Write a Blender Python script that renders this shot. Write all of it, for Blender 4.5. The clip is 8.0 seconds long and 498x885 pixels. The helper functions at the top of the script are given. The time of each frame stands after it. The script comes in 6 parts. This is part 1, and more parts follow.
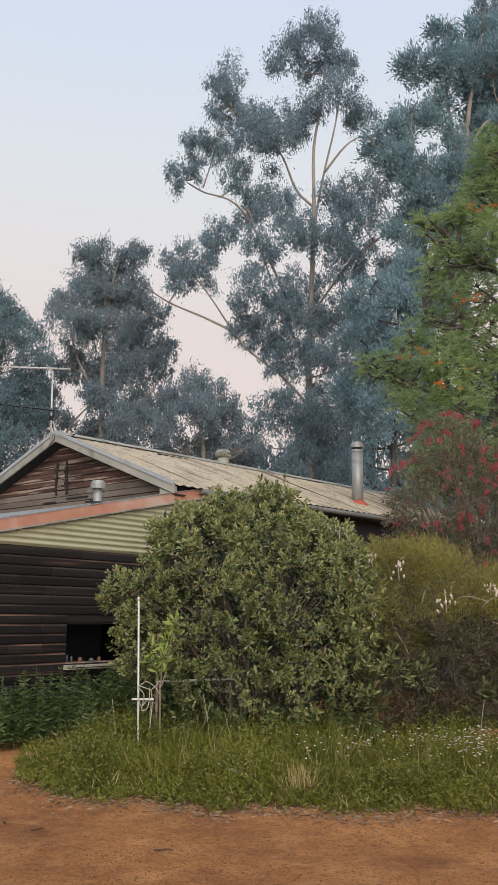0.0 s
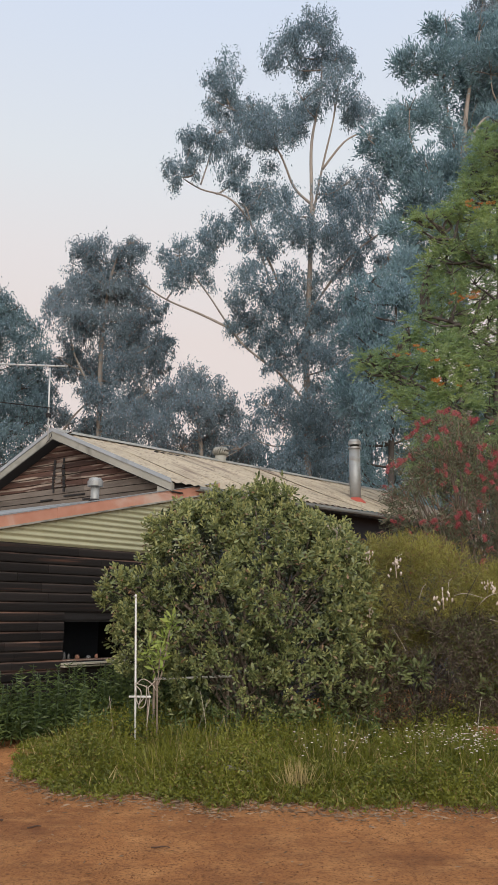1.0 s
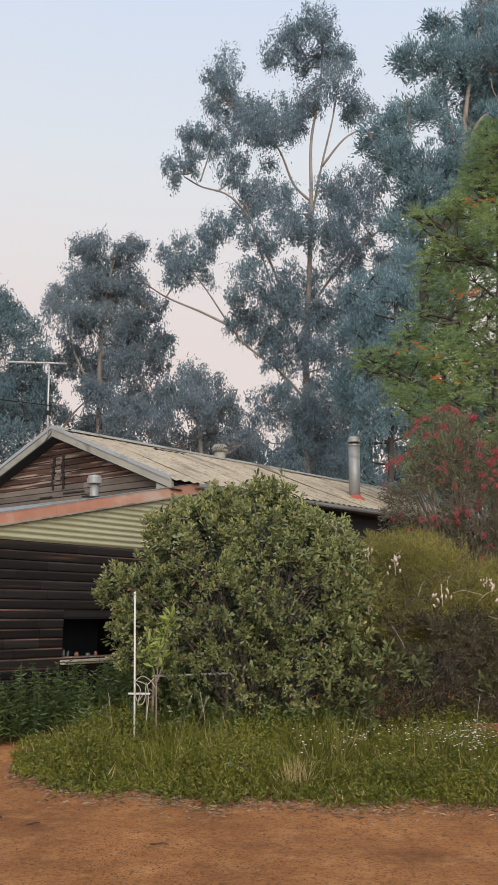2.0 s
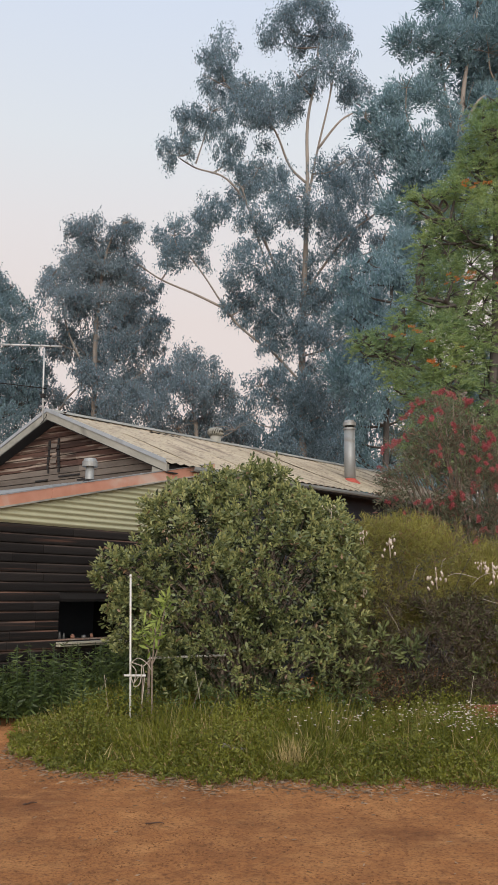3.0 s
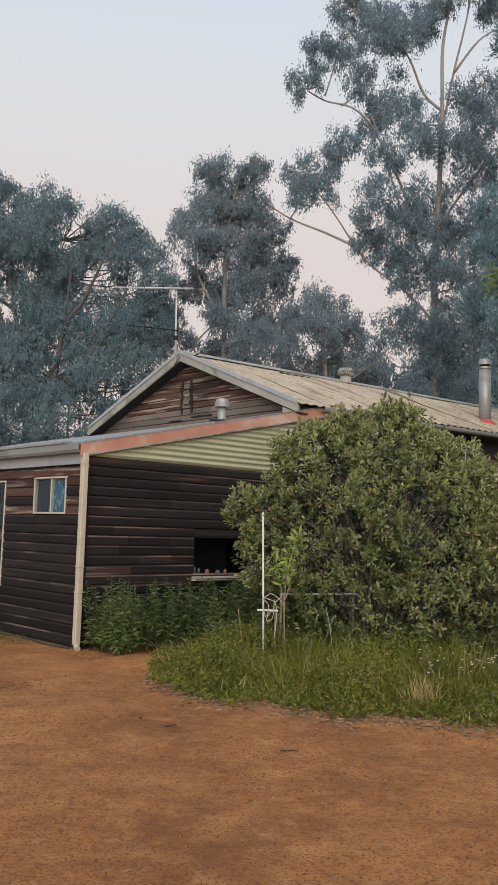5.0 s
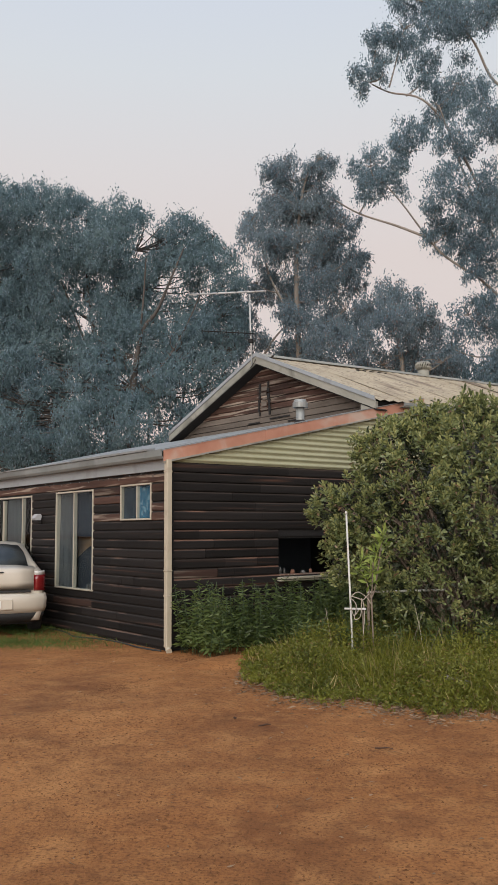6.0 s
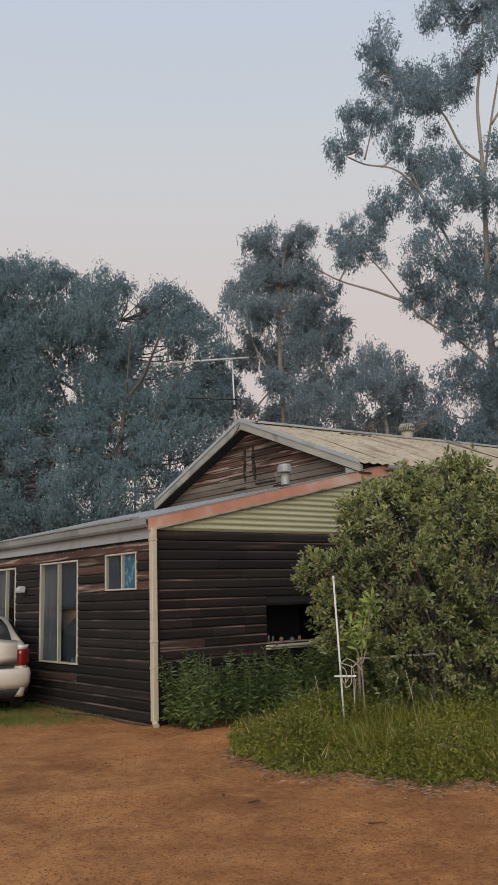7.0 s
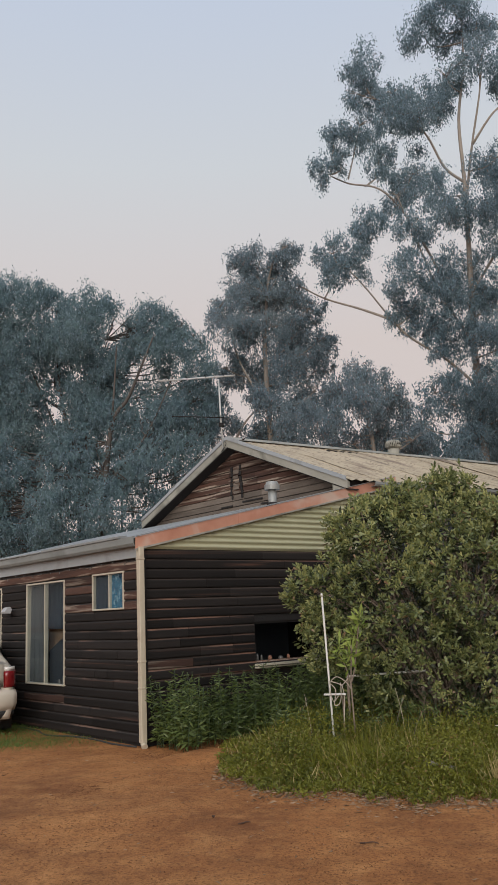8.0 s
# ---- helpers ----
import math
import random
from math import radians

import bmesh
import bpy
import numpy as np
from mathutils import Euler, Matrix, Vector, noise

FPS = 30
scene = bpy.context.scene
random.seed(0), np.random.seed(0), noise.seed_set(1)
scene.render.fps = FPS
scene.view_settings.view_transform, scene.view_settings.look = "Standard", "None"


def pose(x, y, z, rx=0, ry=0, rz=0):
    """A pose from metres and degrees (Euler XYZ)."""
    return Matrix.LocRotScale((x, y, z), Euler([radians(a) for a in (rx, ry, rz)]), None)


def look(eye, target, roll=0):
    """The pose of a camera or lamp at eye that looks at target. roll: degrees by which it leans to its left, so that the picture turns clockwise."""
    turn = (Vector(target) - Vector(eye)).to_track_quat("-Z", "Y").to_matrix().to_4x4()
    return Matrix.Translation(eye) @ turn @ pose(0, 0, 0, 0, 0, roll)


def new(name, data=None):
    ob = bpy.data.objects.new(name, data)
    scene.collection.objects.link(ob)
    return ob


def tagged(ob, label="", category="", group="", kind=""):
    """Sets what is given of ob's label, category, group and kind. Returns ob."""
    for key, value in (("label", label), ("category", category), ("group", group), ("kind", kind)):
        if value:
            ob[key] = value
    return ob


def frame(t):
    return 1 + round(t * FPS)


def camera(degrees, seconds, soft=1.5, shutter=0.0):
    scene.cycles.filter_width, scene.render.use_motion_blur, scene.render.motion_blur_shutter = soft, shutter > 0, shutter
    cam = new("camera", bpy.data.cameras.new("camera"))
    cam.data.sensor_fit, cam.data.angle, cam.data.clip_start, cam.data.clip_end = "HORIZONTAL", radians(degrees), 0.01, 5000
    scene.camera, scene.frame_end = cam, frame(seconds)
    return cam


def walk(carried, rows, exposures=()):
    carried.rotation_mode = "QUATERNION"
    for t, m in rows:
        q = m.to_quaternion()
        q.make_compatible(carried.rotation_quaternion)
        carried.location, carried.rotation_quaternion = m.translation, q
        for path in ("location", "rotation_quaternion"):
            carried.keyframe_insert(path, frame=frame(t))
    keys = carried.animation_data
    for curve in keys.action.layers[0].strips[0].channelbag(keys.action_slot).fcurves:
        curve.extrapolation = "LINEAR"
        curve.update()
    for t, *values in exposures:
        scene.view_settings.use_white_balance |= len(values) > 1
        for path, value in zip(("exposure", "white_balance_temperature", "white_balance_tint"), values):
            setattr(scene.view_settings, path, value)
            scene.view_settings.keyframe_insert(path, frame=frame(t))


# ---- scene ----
cam = camera(32.74, 8.0, 1.2)

# seconds, place, yaw, pitch, roll: a phone held at eye height, turned on the spot
PATH = [
    (0, -0.000, 0.000, 1.600, 0.00, 11.55, 0.50),
    (0.5, 0.007, 0.008, 1.594, -0.01, 11.54, 0.39),
    (1, 0.008, 0.009, 1.600, -0.15, 11.38, 0.46),
    (1.5, 0.015, 0.008, 1.601, -0.14, 11.38, 0.46),
    (3, 0.017, 0.008, 1.593, -0.48, 10.10, 0.47),
    (3.5, 0.012, 0.001, 1.600, -0.83, 9.55, 0.68),
    (4, -0.008, 0.014, 1.595, -0.58, 9.35, 0.86),
    (4.5, -0.025, 0.005, 1.584, 2.21, 7.58, 1.10),
    (5, -0.018, -0.002, 1.577, 8.18, 5.97, 1.66),
    (5.2, -0.007, -0.017, 1.577, 9.71, 5.89, 1.38),
    (6.3, -0.026, -0.088, 1.598, 13.99, 5.91, -0.74),
    (6.5, -0.007, -0.060, 1.602, 13.91, 6.12, -0.88),
    (7, 0.012, -0.037, 1.596, 12.56, 10.29, -1.81),
    (7.5, 0.014, -0.042, 1.595, 11.62, 11.18, -2.24),
    (8, 0.007, -0.033, 1.596, 11.60, 11.46, -2.45),
]


def held(x, y, z, yaw, pitch, roll):
    return pose(x, y, z, 90 + pitch, 0, yaw) @ pose(0, 0, 0, 0, 0, roll)


walk(cam, [(r[0], held(*r[1:])) for r in PATH],
     [(0, 0.05), (4.0, 0.05), (5.0, -0.03), (6.5, -0.17), (7.0, -0.28), (7.5, -0.27), (8, -0.24)])

# ---- world and sun: smoky, thinly overcast evening sky ----
world = bpy.data.worlds.new("smoky_sky")
scene.world = world
world.use_nodes = True
wn, wl = world.node_tree.nodes, world.node_tree.links
wn.clear()
w_out = wn.new("ShaderNodeOutputWorld")
w_bg = wn.new("ShaderNodeBackground")
w_sky = wn.new("ShaderNodeTexSky")
w_sky.sky_type, w_sky.sun_disc = "NISHITA", False
w_sky.sun_elevation, w_sky.sun_rotation = radians(26), radians(177)
w_sky.dust_density, w_sky.air_density = 3.0, 1.0
w_gain = wn.new("ShaderNodeVectorMath")
w_gain.operation = "SCALE"
w_gain.inputs["Scale"].default_value = 0.05
w_co = wn.new("ShaderNodeTexCoord")
w_sep = wn.new("ShaderNodeSeparateXYZ")
w_ramp = wn.new("ShaderNodeValToRGB")
w_ramp.color_ramp.elements[0].color = (0.80, 0.685, 0.65, 1)
w_ramp.color_ramp.elements[1].color = (0.52, 0.63, 0.88, 1)
for at, col in ((0.31, (0.80, 0.715, 0.69)), (0.40, (0.79, 0.755, 0.76)), (0.49, (0.75, 0.785, 0.83)), (0.63, (0.665, 0.745, 0.89))):
    w_ramp.color_ramp.elements.new(at).color = (*col, 1)
w_mix = wn.new("ShaderNodeMix")
w_mix.data_type = "RGBA"
w_mix.inputs["Factor"].default_value = 0.95
wl.new(w_co.outputs["Generated"], w_sep.inputs[0])
wl.new(w_sep.outputs["Z"], w_ramp.inputs["Fac"])
wl.new(w_sky.outputs[0], w_gain.inputs[0])
wl.new(w_gain.outputs[0], w_mix.inputs["A"])
wl.new(w_ramp.outputs["Color"], w_mix.inputs["B"])
wl.new(w_mix.outputs["Result"], w_bg.inputs["Color"])
w_bg.inputs["Strength"].default_value = 1.0
wl.new(w_bg.outputs[0], w_out.inputs[0])

sun = new("sun", bpy.data.lights.new("sun", "SUN"))
sun.data.energy, sun.data.angle, sun.data.color = 3.1, radians(60), (1.0, 0.93, 0.84)
sun.matrix_world = look((0.5, -9, 4.4), (0, 0, 0))


# ---- materials ----
def mat(name, a, b, rough=0.8, big=1.5, fine=30.0, bump=0.3, depth=0.01, metal=0.0, stain=None, stain_at=(0.55, 0.7), stain_scale=0.6,
        stretch=(1, 1, 1), per_piece=0.0, spec=0.5):
    """Two colours mixed at two scales, optional stains, fine relief; per_piece: how far single pieces differ in brightness."""
    m = bpy.data.materials.new(name)
    m.use_nodes = True
    n, l = m.node_tree.nodes, m.node_tree.links
    p = n["Principled BSDF"]
    co = n.new("ShaderNodeTexCoord")
    mp = n.new("ShaderNodeMapping")
    mp.inputs["Scale"].default_value = stretch
    l.new(co.outputs["Object"], mp.inputs["Vector"])

    def noise_at(scale, detail=4.0, dist=0.0):
        t = n.new("ShaderNodeTexNoise")
        t.inputs["Scale"].default_value, t.inputs["Detail"].default_value, t.inputs["Distortion"].default_value = scale, detail, dist
        l.new(mp.outputs[0], t.inputs["Vector"])
        return t.outputs["Fac"]

    def mixed(fac, x, y, blend="MIX"):
        k = n.new("ShaderNodeMix")
        k.data_type, k.blend_type = "RGBA", blend
        for socket, v in ((k.inputs["Factor"], fac), (k.inputs["A"], x), (k.inputs["B"], y)):
            if isinstance(v, (int, float)):
                socket.default_value = v
            elif isinstance(v, tuple):
                socket.default_value = (*v, 1)
            else:
                l.new(v, socket)
        return k.outputs["Result"]

    def ramped(v, lo, hi):
        r = n.new("ShaderNodeMapRange")
        r.inputs["From Min"].default_value, r.inputs["From Max"].default_value = lo, hi
        l.new(v, r.inputs["Value"])
        return r.outputs[0]

    nb, nf = noise_at(big), noise_at(fine, 6.0)
    add = n.new("ShaderNodeMath")
    add.operation, add.use_clamp = "MULTIPLY_ADD", True
    l.new(nf, add.inputs[0])
    add.inputs[1].default_value = 0.5
    half = n.new("ShaderNodeMath")
    half.operation = "MULTIPLY_ADD"
    l.new(nb, half.inputs[0])
    half.inputs[1].default_value, half.inputs[2].default_value = 1.6, -0.55
    l.new(half.outputs[0], add.inputs[2])
    colour = mixed(add.outputs[0], a, b)
    if stain:
        colour = mixed(ramped(noise_at(stain_scale, 5.0, 0.6), *stain_at), colour, stain)
    if per_piece:
        oi = n.new("ShaderNodeObjectInfo")
        r = n.new("ShaderNodeMapRange")
        r.inputs["To Min"].default_value, r.inputs["To Max"].default_value = 1 - per_piece, 1 + per_piece
        l.new(oi.outputs["Random"], r.inputs["Value"])
        v = n.new("ShaderNodeVectorMath")
        v.operation = "SCALE"
        l.new(colour, v.inputs[0])
        l.new(r.outputs[0], v.inputs["Scale"])
        colour = v.outputs[0]
    l.new(colour, p.inputs["Base Color"])
    p.inputs["Roughness"].default_value, p.inputs["Metallic"].default_value = rough, metal
    p.inputs["Specular IOR Level"].default_value = spec
    if bump:
        bp = n.new("ShaderNodeBump")
        bp.inputs["Strength"].default_value, bp.inputs["Distance"].default_value = bump, depth
        l.new(nf, bp.inputs["Height"])
        l.new(bp.outputs[0], p.inputs["Normal"])
    return m


def leaf_mat(name, dark, light, rough=0.5, let=0.25, patch=0.5, spec=0.4, tint=None, tint_share=0.15, haze_sheen=0.0, vary=0.6):
    """Leaves: each its own shade, light and dark patches over the crown, some light let through; an optional pale blue
    sheen stands in for smoke haze.
    """
    m = bpy.data.materials.new(name)
    m.use_nodes = True
    n, l = m.node_tree.nodes, m.node_tree.links
    p, out = n["Principled BSDF"], n["Material Output"]
    geo = n.new("ShaderNodeNewGeometry")
    co = n.new("ShaderNodeTexCoord")
    t = n.new("ShaderNodeTexNoise")
    t.inputs["Scale"].default_value, t.inputs["Detail"].default_value = patch, 3.0
    l.new(co.outputs["Object"], t.inputs["Vector"])
    k = n.new("ShaderNodeMath")
    k.operation, k.use_clamp = "MULTIPLY_ADD", True
    l.new(geo.outputs["Random Per Island"], k.inputs[0])
    k.inputs[1].default_value = vary
    s = n.new("ShaderNodeMath")
    s.operation = "MULTIPLY_ADD"
    l.new(t.outputs["Fac"], s.inputs[0])
    s.inputs[1].default_value, s.inputs[2].default_value = 1.5, -0.25 - vary / 2
    l.new(s.outputs[0], k.inputs[2])
    c = n.new("ShaderNodeMix")
    c.data_type = "RGBA"
    c.inputs["A"].default_value, c.inputs["B"].default_value = (*dark, 1), (*light, 1)
    l.new(k.outputs[0], c.inputs["Factor"])
    colour = c.outputs["Result"]
    if tint:
        w = n.new("ShaderNodeTexWhiteNoise")
        w.noise_dimensions = "1D"
        l.new(geo.outputs["Random Per Island"], w.inputs["W"])
        g = n.new("ShaderNodeMath")
        g.operation = "LESS_THAN"
        l.new(w.outputs["Value"], g.inputs[0])
        g.inputs[1].default_value = tint_share
        c2 = n.new("ShaderNodeMix")
        c2.data_type = "RGBA"
        l.new(g.outputs[0], c2.inputs["Factor"])
        l.new(colour, c2.inputs["A"])
        c2.inputs["B"].default_value = (*tint, 1)
        colour = c2.outputs["Result"]
    l.new(colour, p.inputs["Base Color"])
    p.inputs["Roughness"].default_value = rough
    p.inputs["Specular IOR Level"].default_value = spec
    # pale blue sheen drawn over the leaves in place of smoke haze
    if haze_sheen:
        p.inputs["Sheen Weight"].default_value, p.inputs["Sheen Roughness"].default_value = haze_sheen, 0.6
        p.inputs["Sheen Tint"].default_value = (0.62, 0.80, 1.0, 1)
    if let:
        tr = n.new("ShaderNodeBsdfTranslucent")
        l.new(colour, tr.inputs["Color"])
        mx = n.new("ShaderNodeMixShader")
        mx.inputs[0].default_value = let
        l.new(p.outputs[0], mx.inputs[1])
        l.new(tr.outputs[0], mx.inputs[2])
        l.new(mx.outputs[0], out.inputs["Surface"])
    return m


M_DIRT = mat("red_dirt", (0.195, 0.075, 0.026), (0.455, 0.205, 0.074), 0.95, 0.4, 55.0, 0.8, 0.015, stain=(0.16, 0.062, 0.025), stain_at=(0.48, 0.70), stain_scale=0.45, spec=0.15)


def speckle(m, scale, dark, share, amounts=(0.85, 0.65, 0.22)):
    """Fine grit: small darker grains over what the colour already is."""
    n, l = m.node_tree.nodes, m.node_tree.links
    p = n["Principled BSDF"]
    src = p.inputs["Base Color"].links[0].from_socket
    co = n.new("ShaderNodeTexCoord")
    out = src
    for sc, amount in zip((scale, scale * 0.35, scale * 0.08), amounts):
        t = n.new("ShaderNodeTexNoise")
        t.inputs["Scale"].default_value, t.inputs["Detail"].default_value = sc, 6.0
        l.new(co.outputs["Object"], t.inputs["Vector"])
        r = n.new("ShaderNodeMapRange")
        r.inputs["From Min"].default_value, r.inputs["From Max"].default_value = 0.5 + share, 0.72
        r.inputs["To Max"].default_value = amount
        l.new(t.outputs["Fac"], r.inputs["Value"])
        k = n.new("ShaderNodeMix")
        k.data_type = "RGBA"
        l.new(r.outputs[0], k.inputs["Factor"])
        l.new(out, k.inputs["A"])
        k.inputs["B"].default_value = (*dark, 1)
        out = k.outputs["Result"]
    l.new(out, p.inputs["Base Color"])


speckle(M_DIRT, 6.0, (0.52, 0.26, 0.10), 0.0, (0.35, 0.45, 0.4))
speckle(M_DIRT, 48.0, (0.105, 0.041, 0.018), 0.0, (0.85, 0.5, 0.34))
M_BOARD = mat("dark_stained_board", (0.0066, 0.0064, 0.0067), (0.0205, 0.0170, 0.0158), 0.7, 1.2, 20.0, 0.5, 0.006, stain=(0.085, 0.044, 0.032), stain_at=(0.60, 0.74), stain_scale=1.2, stretch=(0.22, 0.22, 9.0), per_piece=0.35, spec=0.2)
# shoulder tones: worn timber plus a skylight highlight put into the colour
M_WORN_LIT = mat("worn_board_edge", (0.010, 0.009, 0.0085), (0.055, 0.040, 0.033), 0.75, 0.9, 14.0, 0.5, 0.006, stain=(0.19, 0.105, 0.075), stain_at=(0.50, 0.66), stain_scale=0.8, stretch=(0.5, 0.5, 3.0), per_piece=0.5, spec=0.25)
M_WORN_LIT_FAINT = mat("faintly_worn_board_edge", (0.010, 0.0095, 0.0095), (0.034, 0.029, 0.027), 0.75, 1.2, 14.0, 0.5, 0.006, stain=(0.10, 0.066, 0.052), stain_at=(0.52, 0.68), stain_scale=1.3, stretch=(0.8, 0.8, 3.0), per_piece=0.4, spec=0.25)
M_GABLE = mat("weathered_board", (0.018, 0.0115, 0.0105), (0.10, 0.052, 0.038), 0.85, 1.6, 20.0, 0.5, 0.006, stain=(0.23, 0.185, 0.15), stain_at=(0.53, 0.63), stain_scale=2.2, stretch=(0.35, 0.35, 6.0), per_piece=0.45, spec=0.3)
M_PATCH = mat("grey_weathered_patch", (0.065, 0.052, 0.043), (0.15, 0.125, 0.105), 0.9, 3.0, 30.0, 0.5, 0.005, stretch=(0.4, 0.4, 3.0), per_piece=0.3)
M_NAVYWALL = mat("dark_blue_wall_paint", (0.014, 0.018, 0.028), (0.026, 0.032, 0.046), 0.8, 1.5, 20.0, 0.2)
M_BACK = mat("dark_batten", (0.008, 0.0075, 0.008), (0.018, 0.016, 0.016), 0.9)
M_ROOF = mat("weathered_roof_steel", (0.34, 0.28, 0.195), (0.47, 0.395, 0.28), 0.65, 0.7, 14.0, 0.25, 0.004, stain=(0.17, 0.125, 0.09), stain_at=(0.54, 0.70), stain_scale=1.1, stretch=(1.6, 0.5, 1.0), per_piece=0.12)
M_LEAN = mat("dull_zinc_roof", (0.20, 0.215, 0.22), (0.32, 0.335, 0.335), 0.55, 0.8, 14.0, 0.2, 0.004, stain=(0.13, 0.13, 0.125), stain_at=(0.52, 0.70), stain_scale=1.3)
M_CORR = mat("green_cream_steel", (0.29, 0.295, 0.185), (0.39, 0.38, 0.26), 0.5, 1.0, 12.0, 0.1, 0.003, stain=(0.24, 0.25, 0.16), stain_at=(0.6, 0.8))
M_COPPER = mat("salmon_flashing", (0.43, 0.19, 0.125), (0.60, 0.33, 0.24), 0.38, 1.6, 9.0, 0.1, 0.003, metal=0.3, stain=(0.56, 0.42, 0.35), stain_at=(0.48, 0.66), stain_scale=1.6, spec=0.5)
M_TRIM = mat("cream_paint", (0.22, 0.22, 0.19), (0.33, 0.32, 0.28), 0.65, 1.5, 20.0, 0.2, 0.003, stain=(0.12, 0.118, 0.10), stain_at=(0.52, 0.72), stain_scale=1.8)
M_GUTTER = mat("grey_gutter", (0.15, 0.165, 0.162), (0.22, 0.235, 0.23), 0.5, 1.0, 14.0, 0.15, 0.003, stain=(0.09, 0.095, 0.09), stain_at=(0.55, 0.75))
M_FASCIA = mat("pale_grey_paint", (0.24, 0.265, 0.285), (0.33, 0.355, 0.375), 0.6, 1.0, 14.0, 0.15, 0.003, stain=(0.18, 0.19, 0.19), stain_at=(0.55, 0.75), stain_scale=2.0)
M_PIPE = mat("cream_downpipe", (0.37, 0.325, 0.245), (0.47, 0.42, 0.33), 0.5, 1.5, 12.0, 0.1, 0.003, stain=(0.24, 0.17, 0.12), stain_at=(0.58, 0.78), stain_scale=2.5)
M_GALV = mat("galvanised_steel", (0.21, 0.22, 0.22), (0.30, 0.31, 0.305), 0.5, 4.0, 25.0, 0.15, 0.002, metal=0.35, stain=(0.20, 0.18, 0.155), stain_at=(0.55, 0.72), stain_scale=3.0)
M_RED = mat("red_boot", (0.30, 0.05, 0.035), (0.42, 0.08, 0.05), 0.6, 4.0, 20.0, 0.1)
M_BARK = mat("pale_gum_bark", (0.17, 0.15, 0.135), (0.33, 0.29, 0.25), 0.85, 0.8, 8.0, 0.4, 0.02, stretch=(1, 1, 0.35))
M_BARK_DARK = mat("dark_bark", (0.05, 0.045, 0.042), (0.10, 0.088, 0.08), 0.9, 1.5, 14.0, 0.5, 0.02, stretch=(1, 1, 0.35))
speckle(M_ROOF, 16.0, (0.13, 0.095, 0.065), 0.05)
# far-tree leaf colours are lifted and blued to stand in for haze
L_TALL = leaf_mat("gum_leaf", (0.10, 0.165, 0.195), (0.205, 0.295, 0.325), 0.6, 0.42, 0.35, 0.2, tint=(0.22, 0.20, 0.18), tint_share=0.05, haze_sheen=1.0, vary=0.3)
L_LEFT = leaf_mat("dark_gum_leaf", (0.045, 0.098, 0.112), (0.14, 0.215, 0.21), 0.6, 0.35, 0.4, 0.2, haze_sheen=1.0, vary=0.3)
L_MID = leaf_mat("brown_gum_leaf", (0.095, 0.15, 0.175), (0.20, 0.255, 0.27), 0.6, 0.42, 0.35, 0.2, tint=(0.22, 0.18, 0.165), tint_share=0.10, haze_sheen=1.0, vary=0.3)
L_DARK = leaf_mat("blue_green_leaf", (0.105, 0.20, 0.22), (0.235, 0.365, 0.38), 0.6, 0.42, 0.4, 0.2, haze_sheen=1.0, vary=0.3)
L_SILKY = leaf_mat("silky_oak_leaf", (0.10, 0.20, 0.10), (0.43, 0.53, 0.18), 0.5, 0.55, 0.8, haze_sheen=0.4, vary=0.4)

# ---- helpers for meshes ----
def mesh_of(name, bm, material):
    me = bpy.data.meshes.new(name)
    bm.normal_update()
    bm.to_mesh(me)
    bm.free()
    me.materials.append(material)
    return me


def part(name, data, material=None, parent=None, label=""):
    """One mesh object; data is a bmesh or a ready mesh."""
    me = mesh_of(name, data, material) if isinstance(data, bmesh.types.BMesh) else data
    ob = new(name, me)
    ob.parent = parent
    return tagged(ob, label) if label else ob


def thing(name, place, label, category, group="", kind=""):
    ob = new(name)
    ob.empty_display_size = 0.2
    ob.matrix_basis = place
    return tagged(ob, label, category, group, kind)


def box(bm, x0, x1, y0, y1, z0, z1, bevel=0.0):
    r = bmesh.ops.create_cube(bm, size=1.0, matrix=Matrix.LocRotScale(((x0 + x1) / 2, (y0 + y1) / 2, (z0 + z1) / 2), None, (abs(x1 - x0), abs(y1 - y0), abs(z1 - z0))))
    if bevel:
        es = list({e for v in r["verts"] for e in v.link_edges})
        bmesh.ops.bevel(bm, geom=es, offset=bevel, segments=1, affect="EDGES")
    return bm


def boxed(*a, **k):
    return box(bmesh.new(), *a, **k)


def prism(bm, outline, axis, a, b):
    """An outline in the two other axes, pushed along axis from a to b."""
    def at(u, v, w):
        return {"x": (w, u, v), "y": (u, w, v), "z": (u, v, w)}[axis]
    lo = [bm.verts.new(at(u, v, a)) for u, v in outline]
    hi = [bm.verts.new(at(u, v, b)) for u, v in outline]
    n = len(outline)
    bm.faces.new(lo)
    bm.faces.new(hi[::-1])
    for i in range(n):
        bm.faces.new((lo[i], hi[i], hi[(i + 1) % n], lo[(i + 1) % n]))
    bmesh.ops.recalc_face_normals(bm, faces=bm.faces[:])
    return bm


